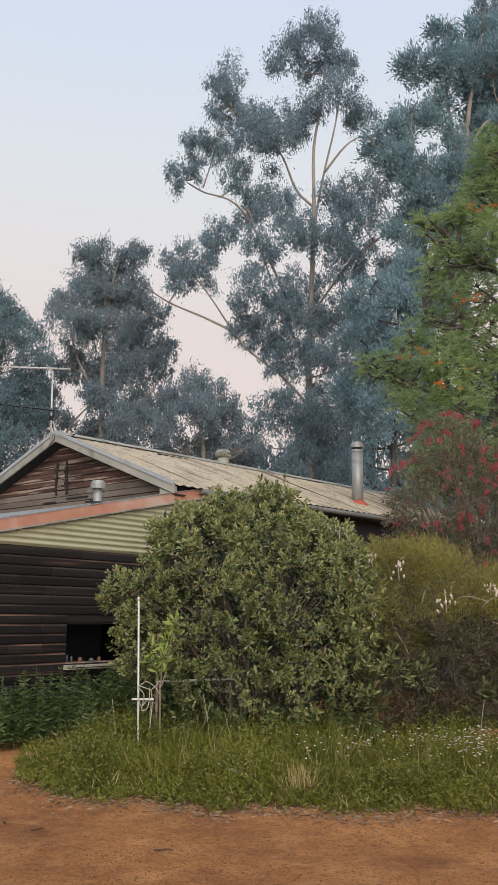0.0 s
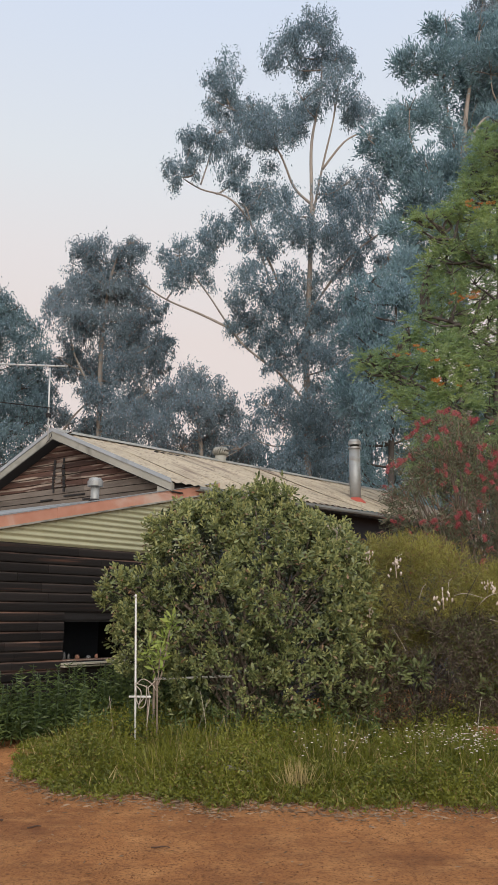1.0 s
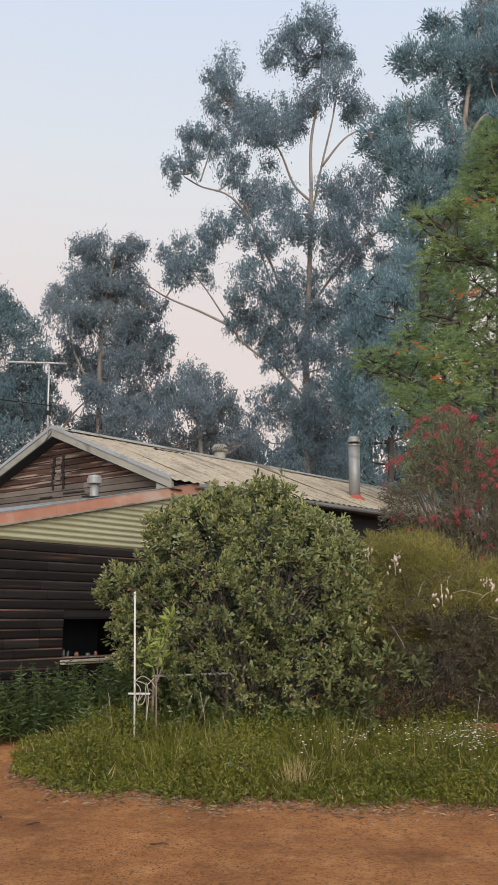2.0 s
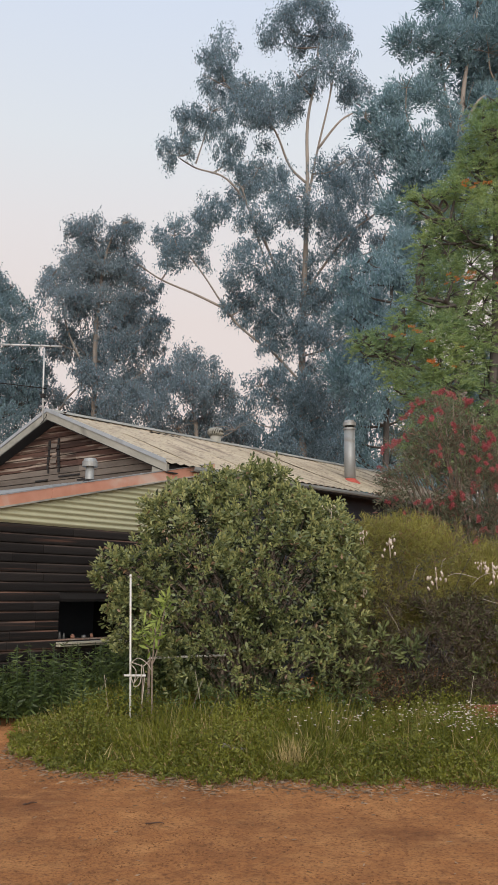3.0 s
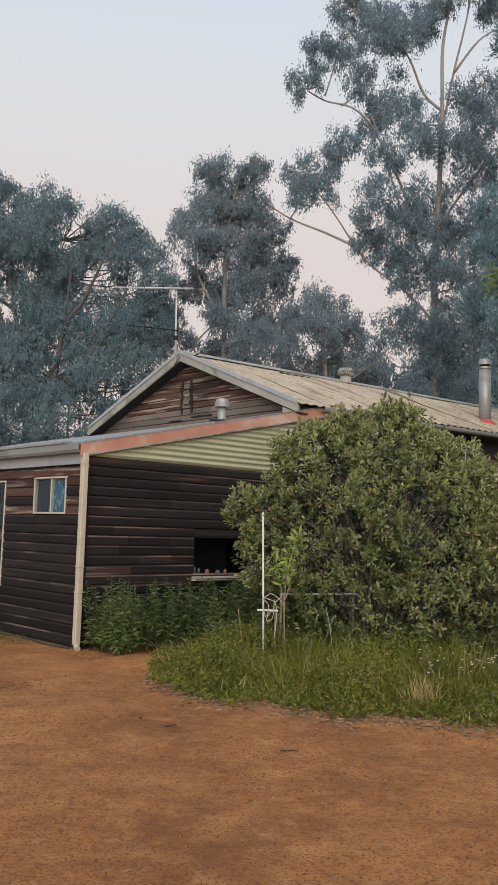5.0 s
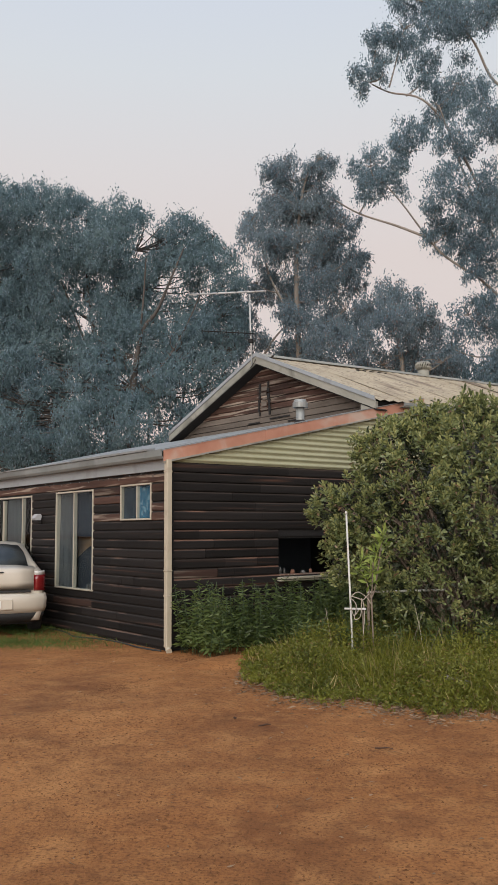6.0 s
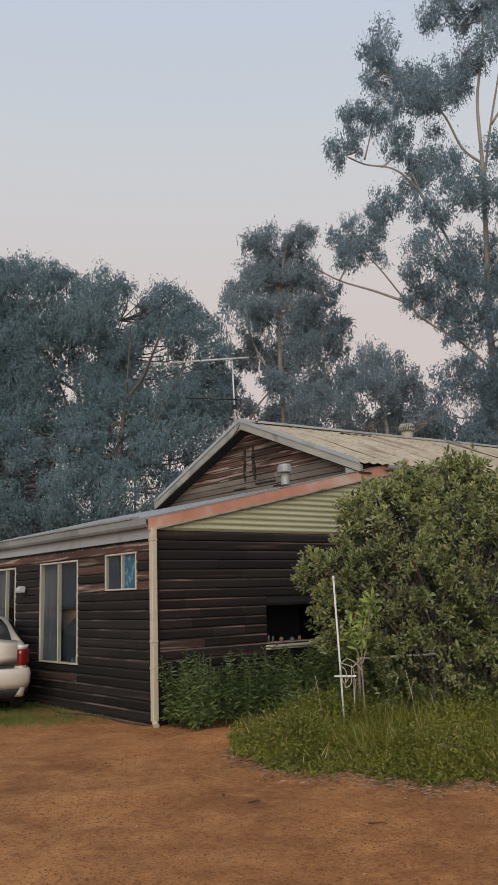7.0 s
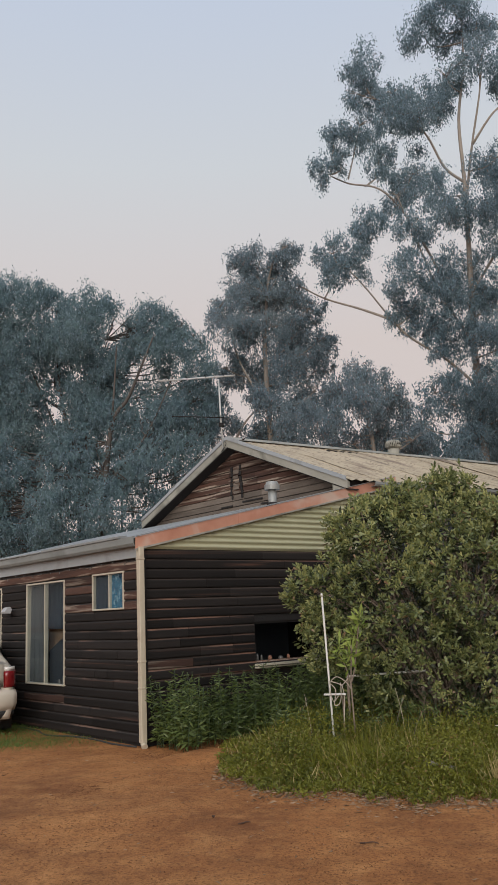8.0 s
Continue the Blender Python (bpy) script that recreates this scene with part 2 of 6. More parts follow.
def tube(bm, pts, radii, sides=8, smooth=True):
    """A round bar through the points, with a radius at each."""
    pts = [Vector(p) for p in pts]
    if isinstance(radii, (int, float)):
        radii = [radii] * len(pts)
    rings = []
    up = Vector((0.31, 0.2, 0.93))
    for i, p in enumerate(pts):
        d = (pts[min(i + 1, len(pts) - 1)] - pts[max(i - 1, 0)]).normalized()
        s = d.cross(up)
        if s.length < 0.05:
            s = d.cross(Vector((1, 0, 0)))
        s.normalize()
        c = d.cross(s)
        rings.append([bm.verts.new(p + (s * math.cos(k * math.tau / sides) + c * math.sin(k * math.tau / sides)) * radii[i]) for k in range(sides)])
    for a, b in zip(rings, rings[1:]):
        for k in range(sides):
            f = bm.faces.new((a[k], a[(k + 1) % sides], b[(k + 1) % sides], b[k]))
            f.smooth = smooth
    bm.faces.new(rings[0][::-1])
    bm.faces.new(rings[-1])
    return bm


def curve_pts(pts, steps=5):
    """A smooth line through the points."""
    pts = [Vector(p) for p in pts]
    out = []
    for i in range(len(pts) - 1):
        p0, p1, p2, p3 = pts[max(i - 1, 0)], pts[i], pts[i + 1], pts[min(i + 2, len(pts) - 1)]
        for k in range(steps):
            t = k / steps
            out.append(0.5 * ((2 * p1) + (p2 - p0) * t + (2 * p0 - 5 * p1 + 4 * p2 - p3) * t * t + (3 * p1 - p0 - 3 * p2 + p3) * t ** 3))
    return out + [pts[-1]]


def leaves_mesh(name, base, way, length, width, material, fold=0.25, seed=0, mid=0.45, blunt=False):
    """Many single leaves bent along the midrib, pointed (4 corners) or blunt (6): base points, directions, lengths and widths as arrays."""
    rng = np.random.default_rng(seed)
    n = len(base)
    way = way / np.maximum(np.linalg.norm(way, axis=1), 1e-6)[:, None]
    side = np.cross(way, rng.normal(size=(n, 3)))
    side /= np.maximum(np.linalg.norm(side, axis=1), 1e-6)[:, None]
    nor = np.cross(side, way)
    length, width = np.broadcast_to(length, n)[:, None], np.broadcast_to(width, n)[:, None]
    c = 6 if blunt else 4
    v = np.empty((n, c, 3), np.float32)
    v[:, 0] = base
    v[:, c // 2] = base + way * length
    for k, (f, w) in enumerate(((0.42, 0.72), (0.80, 1.0)) if blunt else ((mid, 1.0),)):
        m = base + way * length * f + nor * width * fold * w
        v[:, 1 + k] = m + side * width * w / 2
        v[:, c - 1 - k] = m - side * width * w / 2
    me = bpy.data.meshes.new(name)
    me.vertices.add(c * n)
    me.vertices.foreach_set("co", v.ravel())
    me.loops.add(c * n)
    me.loops.foreach_set("vertex_index", np.arange(c * n, dtype=np.int32))
    me.polygons.add(n)
    me.polygons.foreach_set("loop_start", np.arange(0, c * n, c, dtype=np.int32))
    me.update(calc_edges=True)
    me.materials.append(material)
    return me


# ---- ground ----
def ground_height(x, y):
    """Level yard with slight unevenness and trodden lumps; nearly flat under the house."""
    lumps = 0.010 * noise.noise(Vector((x * 1.1, y * 1.1, 3.0))) + 0.009 * noise.noise(Vector((x * 4.0, y * 4.0, 7.0))) + 0.005 * noise.noise(Vector((x * 9.0, y * 9.0, 1.0)))
    return 0.012 * math.sin(x * 0.9 + 1.0) * math.sin(y * 0.7) * (1 if y < 9 else 0.3) + lumps * (1 if y < 11 else 0.4)


def build_ground():
    xs = sorted({*np.round(np.arange(-8.0, 5.001, 0.08), 3), *np.round(np.linspace(-10, 10, 41), 3), *(-400.0, -150.0, -60.0, -30.0, -16.0, 16.0, 30.0, 60.0, 150.0, 400.0)})
    ys = sorted({*np.round(np.arange(3.0, 11.001, 0.08), 3), *np.round(np.linspace(-4, 16, 41), 3), *(-300.0, -60.0, -20.0, -8.0, 24.0, 40.0, 80.0, 200.0, 600.0)})
    bm = bmesh.new()
    g = [[bm.verts.new((x, y, ground_height(x, y) if abs(x) < 10 and -4 < y < 16 else 0.0)) for y in ys] for x in xs]
    for i in range(len(xs) - 1):
        for j in range(len(ys) - 1):
            bm.faces.new((g[i][j], g[i + 1][j], g[i + 1][j + 1], g[i][j + 1])).smooth = True
    tagged(part("ground", bm, M_DIRT), "orange-red bare dirt yard with fine gravel and litter", "ground", kind="structure")


build_ground()

# ---- house: local x along the front wall, y along the side wall, z up ----
HOUSE = pose(-3.725, 10.758, 0, 0, 0, 50.92)
house = thing("house", HOUSE, "low timber-clad house with weathered steel roof and lean-to", "house")
BOARD = 0.1305
WALL_TOP = 2.52
RAKE = 0.2215            # rise of the lean-to roof per metre
RAKE_END = 5.05
GABLE_X = 4.12           # gable wall; the verge stands 0.28 m before it
EAVE_Y, EAVE_Z, RIDGE_Y, RIDGE_Z, FAR_X = -0.02, 3.735, 3.02, 4.95, 14.8
PITCH = (RIDGE_Z - EAVE_Z) / (RIDGE_Y - EAVE_Y)


def board_outline(z0, h=BOARD, thick=0.028):
    """Half-log cladding: a nearly flat face with a rounded shoulder that tucks in under the next lap."""
    return [(0.0, z0), (-0.010, z0), (-thick + 0.004, z0 + 0.006), (-thick, z0 + 0.022), (-thick, z0 + h * 0.72), (-thick + 0.003, z0 + h * 0.82), (-thick + 0.010, z0 + h * 0.91), (-0.006, z0 + h * 0.985), (0.0, z0 + h)]


def boards(wall, axis, spans, rng, material, rows, z_start, worn, edge):
    """Rows of boards along a wall; spans(z0, z1) gives the stretches left between openings and ends."""
    for r in range(rows):
        z0 = z_start + r * BOARD
        for a, b in spans(z0, z0 + BOARD):
            cuts = [a]
            if b - a > 1.5:
                cuts.append(a + (b - a) * rng.uniform(0.2, 0.5))
                cuts.append(a + (b - a) * rng.uniform(0.55, 0.8))
            cuts.append(b)
            for p, q in zip(cuts, cuts[1:]):
                d = rng.uniform(-0.0015, 0.0015)
                out = [(u + d, v) for u, v in board_outline(z0)]
                bm = prism(bmesh.new(), out, axis, p + 0.002, q - 0.002)
                bm.normal_update()
                # upward shoulder faces take the paler tone of wear and painted highlight
                for f in bm.faces:
                    f.material_index = 1 if f.normal.z > 0.45 else 0
                part("weatherboard", bm, M_GABLE if rng.random() < worn(p, z0) else material, wall).data.materials.append(edge)


def holes(openings, a, b):
    def spans(z0, z1):
        cut = sorted((p, q) for p, q, lo, hi in openings if z1 > lo + 0.02 and z0 < hi - 0.02)
        out, at = [], a
        for p, q in cut:
            if p > at:
                out.append((at, p))
            at = q
        if at < b:
            out.append((at, b))
        return out
    return spans


def wall_with_holes(axis, a, b, z0, z1, openings, t0, t1):
    """The wall behind the boards, with openings that go right through."""
    bm = bmesh.new()
    xs = sorted({a, b, *(v for o in openings for v in o[:2])})
    for p, q in zip(xs, xs[1:]):
        mid = (p + q) / 2
        o = [w for w in openings if w[0] < mid < w[1]]
        for lo, hi in ([(z0, o[0][2]), (o[0][3], z1)] if o else [(z0, z1)]):
            if hi > lo:
                box(bm, *((p, q, t0, t1) if axis == "x" else (t0, t1, p, q)), lo, hi)
    bmesh.ops.remove_doubles(bm, verts=bm.verts[:], dist=0.0005)
    return bm


FRONT_OPEN = [(1.86, 3.06, 0.93, 1.49)]
SIDE_OPEN = [(0.43, 1.305, 1.735, 2.25), (2.165, 3.51, 0.668, 2.228), (4.50, 6.25, 0.10, 2.215)]
house_rng = random.Random(5)
wall_front = part("wall", wall_with_holes("x", 0.0, RAKE_END, 0.0, WALL_TOP, FRONT_OPEN, 0.001, 0.11), M_BACK, house, "dark-stained half-log timber wall")
wall_side = part("wall", wall_with_holes("y", 0.11, 9.5, 0.0, WALL_TOP, SIDE_OPEN, 0.001, 0.11), M_BACK, house, "dark-brown half-log timber wall")
boards(wall_front, "x", holes(FRONT_OPEN, 0.0, RAKE_END), house_rng, M_BOARD, 19, 0.03, lambda at, z: 0.05, M_WORN_LIT)
boards(wall_side, "y", holes(SIDE_OPEN, 0.0, 9.5), house_rng, M_BOARD, 19, 0.03, lambda at, z: 0.55 if (at < 2.2 and 1.6 < z < 2.3) or at > 6.2 else (0.25 if z > 2.2 else 0.02), M_WORN_LIT_FAINT)

# corrugated infill between the wall top and the raking edge
def corrugated(bm, u0, u1, v_of, v1_of, pitch, depth, put, n=6):
    """A wavy sheet: waves follow one another along v, and run along u; put(u, v, w) places a point."""
    steps = max(2, int(round((v1_of(u1) - v_of(u1)) / pitch * n)))
    cols = 14
    rows = []
    for i in range(cols + 1):
        u = u0 + (u1 - u0) * i / cols
        rows.append([bm.verts.new(put(u, min(v_of(u1) + k * pitch / n, v1_of(u)), depth * math.cos(k * math.tau / n))) for k in range(steps + 1)])
    for p, q in zip(rows, rows[1:]):
        for k in range(steps):
            f = bm.faces.new((p[k], q[k], q[k + 1], p[k + 1]))
            f.smooth = True
    return bm


bm = corrugated(bmesh.new(), 0.02, RAKE_END - 0.02, lambda u: WALL_TOP - 0.01, lambda u: 2.53 + RAKE * u + 0.10, 0.083, 0.017, lambda u, v, w: (u, -0.034 + w, v))
bmesh.ops.remove_doubles(bm, verts=bm.verts[:], dist=0.0005)
part("gable_sheet", bm, M_CORR, house, "pale green corrugated steel infill")
part("infill_wall", prism(bmesh.new(), [(0.0, WALL_TOP), (RAKE_END, WALL_TOP), (RAKE_END, 2.55 + RAKE * RAKE_END), (0.0, 2.55)], "y", 0.0, 0.08), M_BACK, house)

# raking flashing and its drip edge
def raked(z_lo, z_hi, y0, y1, x0=-0.14, x1=RAKE_END):
    return prism(bmesh.new(), [(x0, z_lo + RAKE * x0), (x1, z_lo + RAKE * x1), (x1, z_hi + RAKE * x1), (x0, z_hi + RAKE * x0)], "y", y0, y1)


for k in range(3):
    x0 = -0.14 + k * (RAKE_END + 0.14) / 3
    part("flashing", raked(2.535, 2.690, -0.085 - 0.003 * (k % 2), -0.060, x0, x0 + (RAKE_END + 0.14) / 3 + 0.03), M_COPPER, house, "salmon-pink metal barge flashing")
part("flashing_lip", raked(2.516, 2.540, -0.094, -0.06), M_TRIM, house, "cream drip edge")
part("flashing_cap", raked(2.694, 2.706, -0.10, 0.20), M_GALV, house, "pale metal capping")

# lean-to roof sheet with a flat upstand behind the flashing
bm = bmesh.new()
n = 90
top = [[bm.verts.new((x, -0.05 + (9.4 + 0.05) * k / n, 2.66 + RAKE * x + (0.016 if k % 3 else 0.0))) for k in range(n + 1)] for x in (-0.16, 2.0, GABLE_X + 0.02)]
for a, b in zip(top, top[1:]):
    for k in range(n):
        bm.faces.new((a[k], b[k], b[k + 1], a[k + 1]))
part("lean_to_roof", bm, M_LEAN, house, "low corrugated steel lean-to roof")

# gutter and fascia on the side wall
part("fascia", boxed(-0.055, -0.03, -0.02, 9.5, 2.40, 2.56, 0.004), M_FASCIA, house, "pale grey painted fascia board")
bm = bmesh.new()
gut = [(-0.058, 2.545), (-0.150, 2.545), (-0.172, 2.58), (-0.172, 2.668), (-0.160, 2.668), (-0.160, 2.585), (-0.145, 2.557), (-0.066, 2.557), (-0.066, 2.66), (-0.058, 2.66)]
prism(bm, gut, "y", -0.06, 9.5)
part("gutter", bm, M_GUTTER, house, "grey metal eaves gutter")
bm = bmesh.new()
prism(bm, [(-0.19, 2.672), (-0.05, 2.684), (-0.05, 2.70), (-0.19, 2.688)], "y", 2.7, 9.4)
prism(bm, [(-0.19, 2.672), (-0.05, 2.684), (-0.05, 2.715), (-0.19, 2.700)], "y", 0.3, 2.64)
part("roof_edge", bm, M_GALV, house, "pale turned-down roof sheet edge")

# downpipe at the corner
bm = bmesh.new()
prism(bm, [(-0.105, -0.115), (-0.040, -0.115), (-0.032, -0.107), (-0.032, -0.043), (-0.040, -0.035), (-0.105, -0.035), (-0.113, -0.043), (-0.113, -0.107)], "z", 0.07, 2.53)
for z in (0.72, 1.05, 2.36):
    box(bm, -0.117, -0.028, -0.119, -0.031, z, z + 0.022, 0.003)
tube(bm, curve_pts([(-0.072, -0.075, 0.12), (-0.072, -0.085, 0.055), (-0.09, -0.14, 0.02)], 3), 0.041, 10)
part("downpipe", bm, M_PIPE, house, "cream square metal downpipe with stained joints")
part("corner_board", boxed(-0.05, 0.03, -0.062, 0.02, 0.03, 2.50, 0.004), M_BOARD, house, "dark timber corner trim")

# ---- main house behind the lean-to ----
bm = prism(bmesh.new(), [(0.12, 0.0), (2 * RIDGE_Y - 0.12, 0.0), (2 * RIDGE_Y - 0.12, EAVE_Z), (RIDGE_Y, RIDGE_Z - 0.10), (0.12, EAVE_Z - 0.04)], "x", GABLE_X, GABLE_X + 0.1)
wall_gable = part("wall", bm, M_BACK, house, "weathered timber gable wall")
for r in range(14):
    z0 = 3.30 + r * 0.118 + house_rng.uniform(-0.003, 0.003)
    top = z0 + 0.110
    reach = (RIDGE_Z - 0.10 - top) / PITCH
    low = (RIDGE_Z - 0.10 - z0) / PITCH
    if low <= 0.02:
        break
    a, b = max(RIDGE_Y - low, 0.05), min(RIDGE_Y + low, 2 * RIDGE_Y - 0.05)
    cuts = sorted([a, RIDGE_Y + house_rng.uniform(-0.2, 0.6), RIDGE_Y - house_rng.uniform(0.5, 1.2), b]) if low > 1.3 else [a, b]
    for p, q in zip(cuts, cuts[1:]):
        bm = bmesh.new()
        f = [(GABLE_X - 0.004, z0), (GABLE_X - 0.034, z0 + 0.004), (GABLE_X - 0.022, top), (GABLE_X - 0.004, top)]
        # ends cut to the slope of the roof
        va = [bm.verts.new((x, max(p, RIDGE_Y - (RIDGE_Z - 0.10 - z) / PITCH) + 0.002, z)) for x, z in f]
        vb = [bm.verts.new((x, min(q, RIDGE_Y + (RIDGE_Z - 0.10 - z) / PITCH) - 0.002, z)) for x, z in f]
        bm.faces.new(va)
        bm.faces.new(vb[::-1])
        for k in range(4):
            bm.faces.new((va[k], vb[k], vb[(k + 1) % 4], va[(k + 1) % 4]))
        bmesh.ops.recalc_face_normals(bm, faces=bm.faces[:])
        part("weatherboard", bm, M_PATCH if house_rng.random() < (0.42 if z0 < 3.85 else 0.05) else M_GABLE, wall_gable)
wall_main = part("wall", boxed(RAKE_END + 0.01, FAR_X - 0.3, 0.35, 0.47, 0.0, EAVE_Z - 0.02), M_NAVYWALL, house, "dark blue main front wall under the eave")
part("wall", boxed(FAR_X - 0.42, FAR_X - 0.3, 0.48, 2 * RIDGE_Y, 0.0, EAVE_Z - 0.02), M_BACK, house)
part("wall", boxed(0.12, FAR_X - 0.43, 9.4, 9.5, 0.0, 2.5), M_BACK, house)


def roof_sheet(x0, x1, back=False, lift=0.0):
    bm = bmesh.new()
    n = int(round((x1 - x0) / 0.0475))
    rows = []
    over = -0.10
    for v in (over, 0.8, 1.6, 2.4, RIDGE_Y - EAVE_Y):
        y = EAVE_Y + v if not back else 2 * RIDGE_Y - EAVE_Y - v
        sag = 0.012 * math.sin(v * 2.1 + x0)
        rows.append([bm.verts.new((x0 + (x1 - x0) * k / n, y, EAVE_Z + PITCH * v + 0.014 * math.cos(k * math.tau / 4) + sag + lift)) for k in range(n + 1)])
    for a, b in zip(rows, rows[1:]):
        for k in range(n):
            bm.faces.new((a[k], a[k + 1], b[k + 1], b[k])).smooth = True
    return bm


roof = part("roof", boxed(GABLE_X + 0.2, FAR_X - 0.35, RIDGE_Y - 0.05, RIDGE_Y + 0.05, RIDGE_Z - 0.2, RIDGE_Z - 0.05), M_BACK, house, "weathered corrugated steel gable roof")
roof_rng = random.Random(3)
x = 3.86
while x < FAR_X - 0.1:
    x1 = min(x + 0.77, FAR_X)
    lift = roof_rng.uniform(-0.006, 0.010)
    part("roof_sheet", roof_sheet(x, x1, False, lift), M_ROOF, roof)
    part("roof_sheet", roof_sheet(x, x1, True, lift), M_ROOF, roof)
    x = x1 - 0.008
bm = bmesh.new()
for s in (-1, 1):
    prism(bm, [(RIDGE_Y, RIDGE_Z + 0.045), (RIDGE_Y + s * 0.17, RIDGE_Z + 0.03 - 0.17 * PITCH), (RIDGE_Y + s * 0.17, RIDGE_Z + 0.024 - 0.17 * PITCH), (RIDGE_Y, RIDGE_Z + 0.037)], "x", 3.84, FAR_X)
part("ridge_cap", bm, M_TRIM, house, "pale folded ridge capping")
# barge boards with a metal edge
for s in (-1, 1):
    y_end = RIDGE_Y + s * (RIDGE_Y - EAVE_Y + 0.10)
    z_end = RIDGE_Z - PITCH * (RIDGE_Y - EAVE_Y + 0.10)
    bm = prism(bmesh.new(), [(RIDGE_Y, RIDGE_Z - 0.005), (y_end, z_end - 0.005), (y_end, z_end - 0.155), (RIDGE_Y, RIDGE_Z - 0.165)], "x", 3.835, 3.862)
    part("barge_board", bm, M_TRIM, house, "cream-painted weathered barge board")
    bm = prism(bmesh.new(), [(RIDGE_Y, RIDGE_Z + 0.05), (y_end, z_end + 0.05), (y_end, z_end - 0.02), (RIDGE_Y, RIDGE_Z - 0.02)], "x", 3.815, 3.833)
    part("barge_cap", bm, M_FASCIA, house, "pale grey metal barge capping")
    bm = prism(bmesh.new(), [(RIDGE_Y, RIDGE_Z - 0.17), (y_end, z_end - 0.16), (y_end, z_end - 0.175), (RIDGE_Y, RIDGE_Z - 0.185)], "x", 3.85, GABLE_X)
    part("soffit", bm, M_BACK, house)
part("rafter_end", boxed(3.86, 3.95, EAVE_Y - 0.06, EAVE_Y + 0.25, EAVE_Z - 0.20, EAVE_Z - 0.06), M_TRIM, house, "short cream rafter end")
# eave gutter of the main roof
part("eave_fascia", boxed(4.0, FAR_X - 0.05, EAVE_Y + 0.02, EAVE_Y + 0.045, EAVE_Z - 0.16, EAVE_Z - 0.03), M_BACK, house, "dark eave fascia board")
bm = bmesh.new()
g = EAVE_Y - 0.02
prism(bm, [(g, EAVE_Z - 0.13), (g - 0.09, EAVE_Z - 0.13), (g - 0.11, EAVE_Z - 0.10), (g - 0.11, EAVE_Z - 0.055), (g - 0.10, EAVE_Z - 0.055), (g - 0.10, EAVE_Z - 0.09), (g - 0.085, EAVE_Z - 0.12), (g, EAVE_Z - 0.12)], "x", RAKE_END - 0.6, FAR_X)
part("eave_gutter", bm, M_GUTTER, house, "grey eaves gutter")

# the main house stands about five degrees out of square with the lean-to
for o in house.children_recursive:
    if o.name.split(".")[0] in ("roof", "roof_sheet", "ridge_cap", "eave_fascia", "eave_gutter"):
        for v in o.data.vertices:
            v.co.y -= 0.085 * (v.co.x - 3.86)
for v in wall_main.data.vertices:
    v.co.y -= 0.085 * (v.co.x - 3.86)

# inner walls, floor and ceiling that close the rooms
part("inner_wall", boxed(GABLE_X, GABLE_X + 0.1, 2 * RIDGE_Y - 0.10, 9.38, 0.0, 3.45), M_BACK, house)
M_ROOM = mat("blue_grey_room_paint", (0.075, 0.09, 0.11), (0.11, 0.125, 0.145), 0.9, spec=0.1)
part("floor_deck", boxed(0.12, GABLE_X - 0.01, 0.12, 9.38, 0.02, 0.10), M_ROOM, house)
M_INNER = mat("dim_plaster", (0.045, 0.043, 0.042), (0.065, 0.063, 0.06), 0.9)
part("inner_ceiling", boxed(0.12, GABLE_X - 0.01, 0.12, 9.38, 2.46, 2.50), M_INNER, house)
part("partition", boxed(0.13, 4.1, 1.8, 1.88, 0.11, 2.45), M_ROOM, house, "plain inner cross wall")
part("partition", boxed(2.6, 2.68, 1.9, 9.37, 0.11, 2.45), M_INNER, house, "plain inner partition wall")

# patched boards and old conduit on the gable
strips = []
for y in (2.93, 3.23):
    z = 3.80
    while z < 4.40:
        h = house_rng.uniform(0.05, 0.12)
        strips.append((y + house_rng.uniform(-0.03, 0.03), z, house_rng.uniform(0.018, 0.045), h))
        z += h * house_rng.uniform(1.02, 1.3)
for y, z, w, h in strips + [(2.6, 3.70, 0.30, 0.03), (3.4, 3.66, 0.18, 0.03), (2.2, 3.60, 0.16, 0.03)]:
    part("strip", boxed(GABLE_X - 0.055, GABLE_X - 0.036, y - w, y + w, z, z + h, 0.004), M_BACK, wall_gable, "dark rotted timber strip")
for z, h, a, b in ((3.90, 0.05, 2.99, 3.16), (3.98, 0.09, 3.00, 3.17), (4.10, 0.04, 2.98, 3.12), (4.19, 0.06, 3.01, 3.18), (4.28, 0.08, 2.98, 3.16)):
    part("patch_board", boxed(GABLE_X - 0.05, GABLE_X - 0.037, a, b, z, z + h, 0.005), M_PATCH, wall_gable, "grey weathered patch board")

# flue pipe through the lean-to roof
def flue(name, x, y, z0, z1, r, label, cap_r, parent=house, neck=0.10):
    bm = bmesh.new()
    tube(bm, [(x, y, z0), (x, y, z1 - neck)], r, 20)
    f = part(name, bm, M_GALV, parent, label)
    bm = bmesh.new()
    tube(bm, [(x, y, z1 - 0.13), (x, y, z1 - 0.05), (x, y, z1 - 0.045), (x, y, z1)], [cap_r, cap_r, cap_r * 0.9, cap_r * 0.75], 20, False)
    part("cap", bm, M_GALV, f)
    return f


vent = flue("vent_pipe", 2.75, 0.48, 3.1, 3.66, 0.068, "short galvanised roof vent pipe", 0.122)
part("collar", tube(bmesh.new(), [(2.75, 0.48, 3.20), (2.75, 0.48, 3.30), (2.75, 0.48, 3.33)], [0.12, 0.10, 0.07], 14), M_BACK, vent, "dark rubber collar")
chimney = flue("chimney", 10.457, 0.484, 3.95, 5.545, 0.128, "tall galvanised steel flue with capped top", 0.15, neck=0.19)
bm = bmesh.new()
tube(bm, [(10.457, 0.484, 5.325), (10.457, 0.484, 5.362)], 0.146, 20, False)
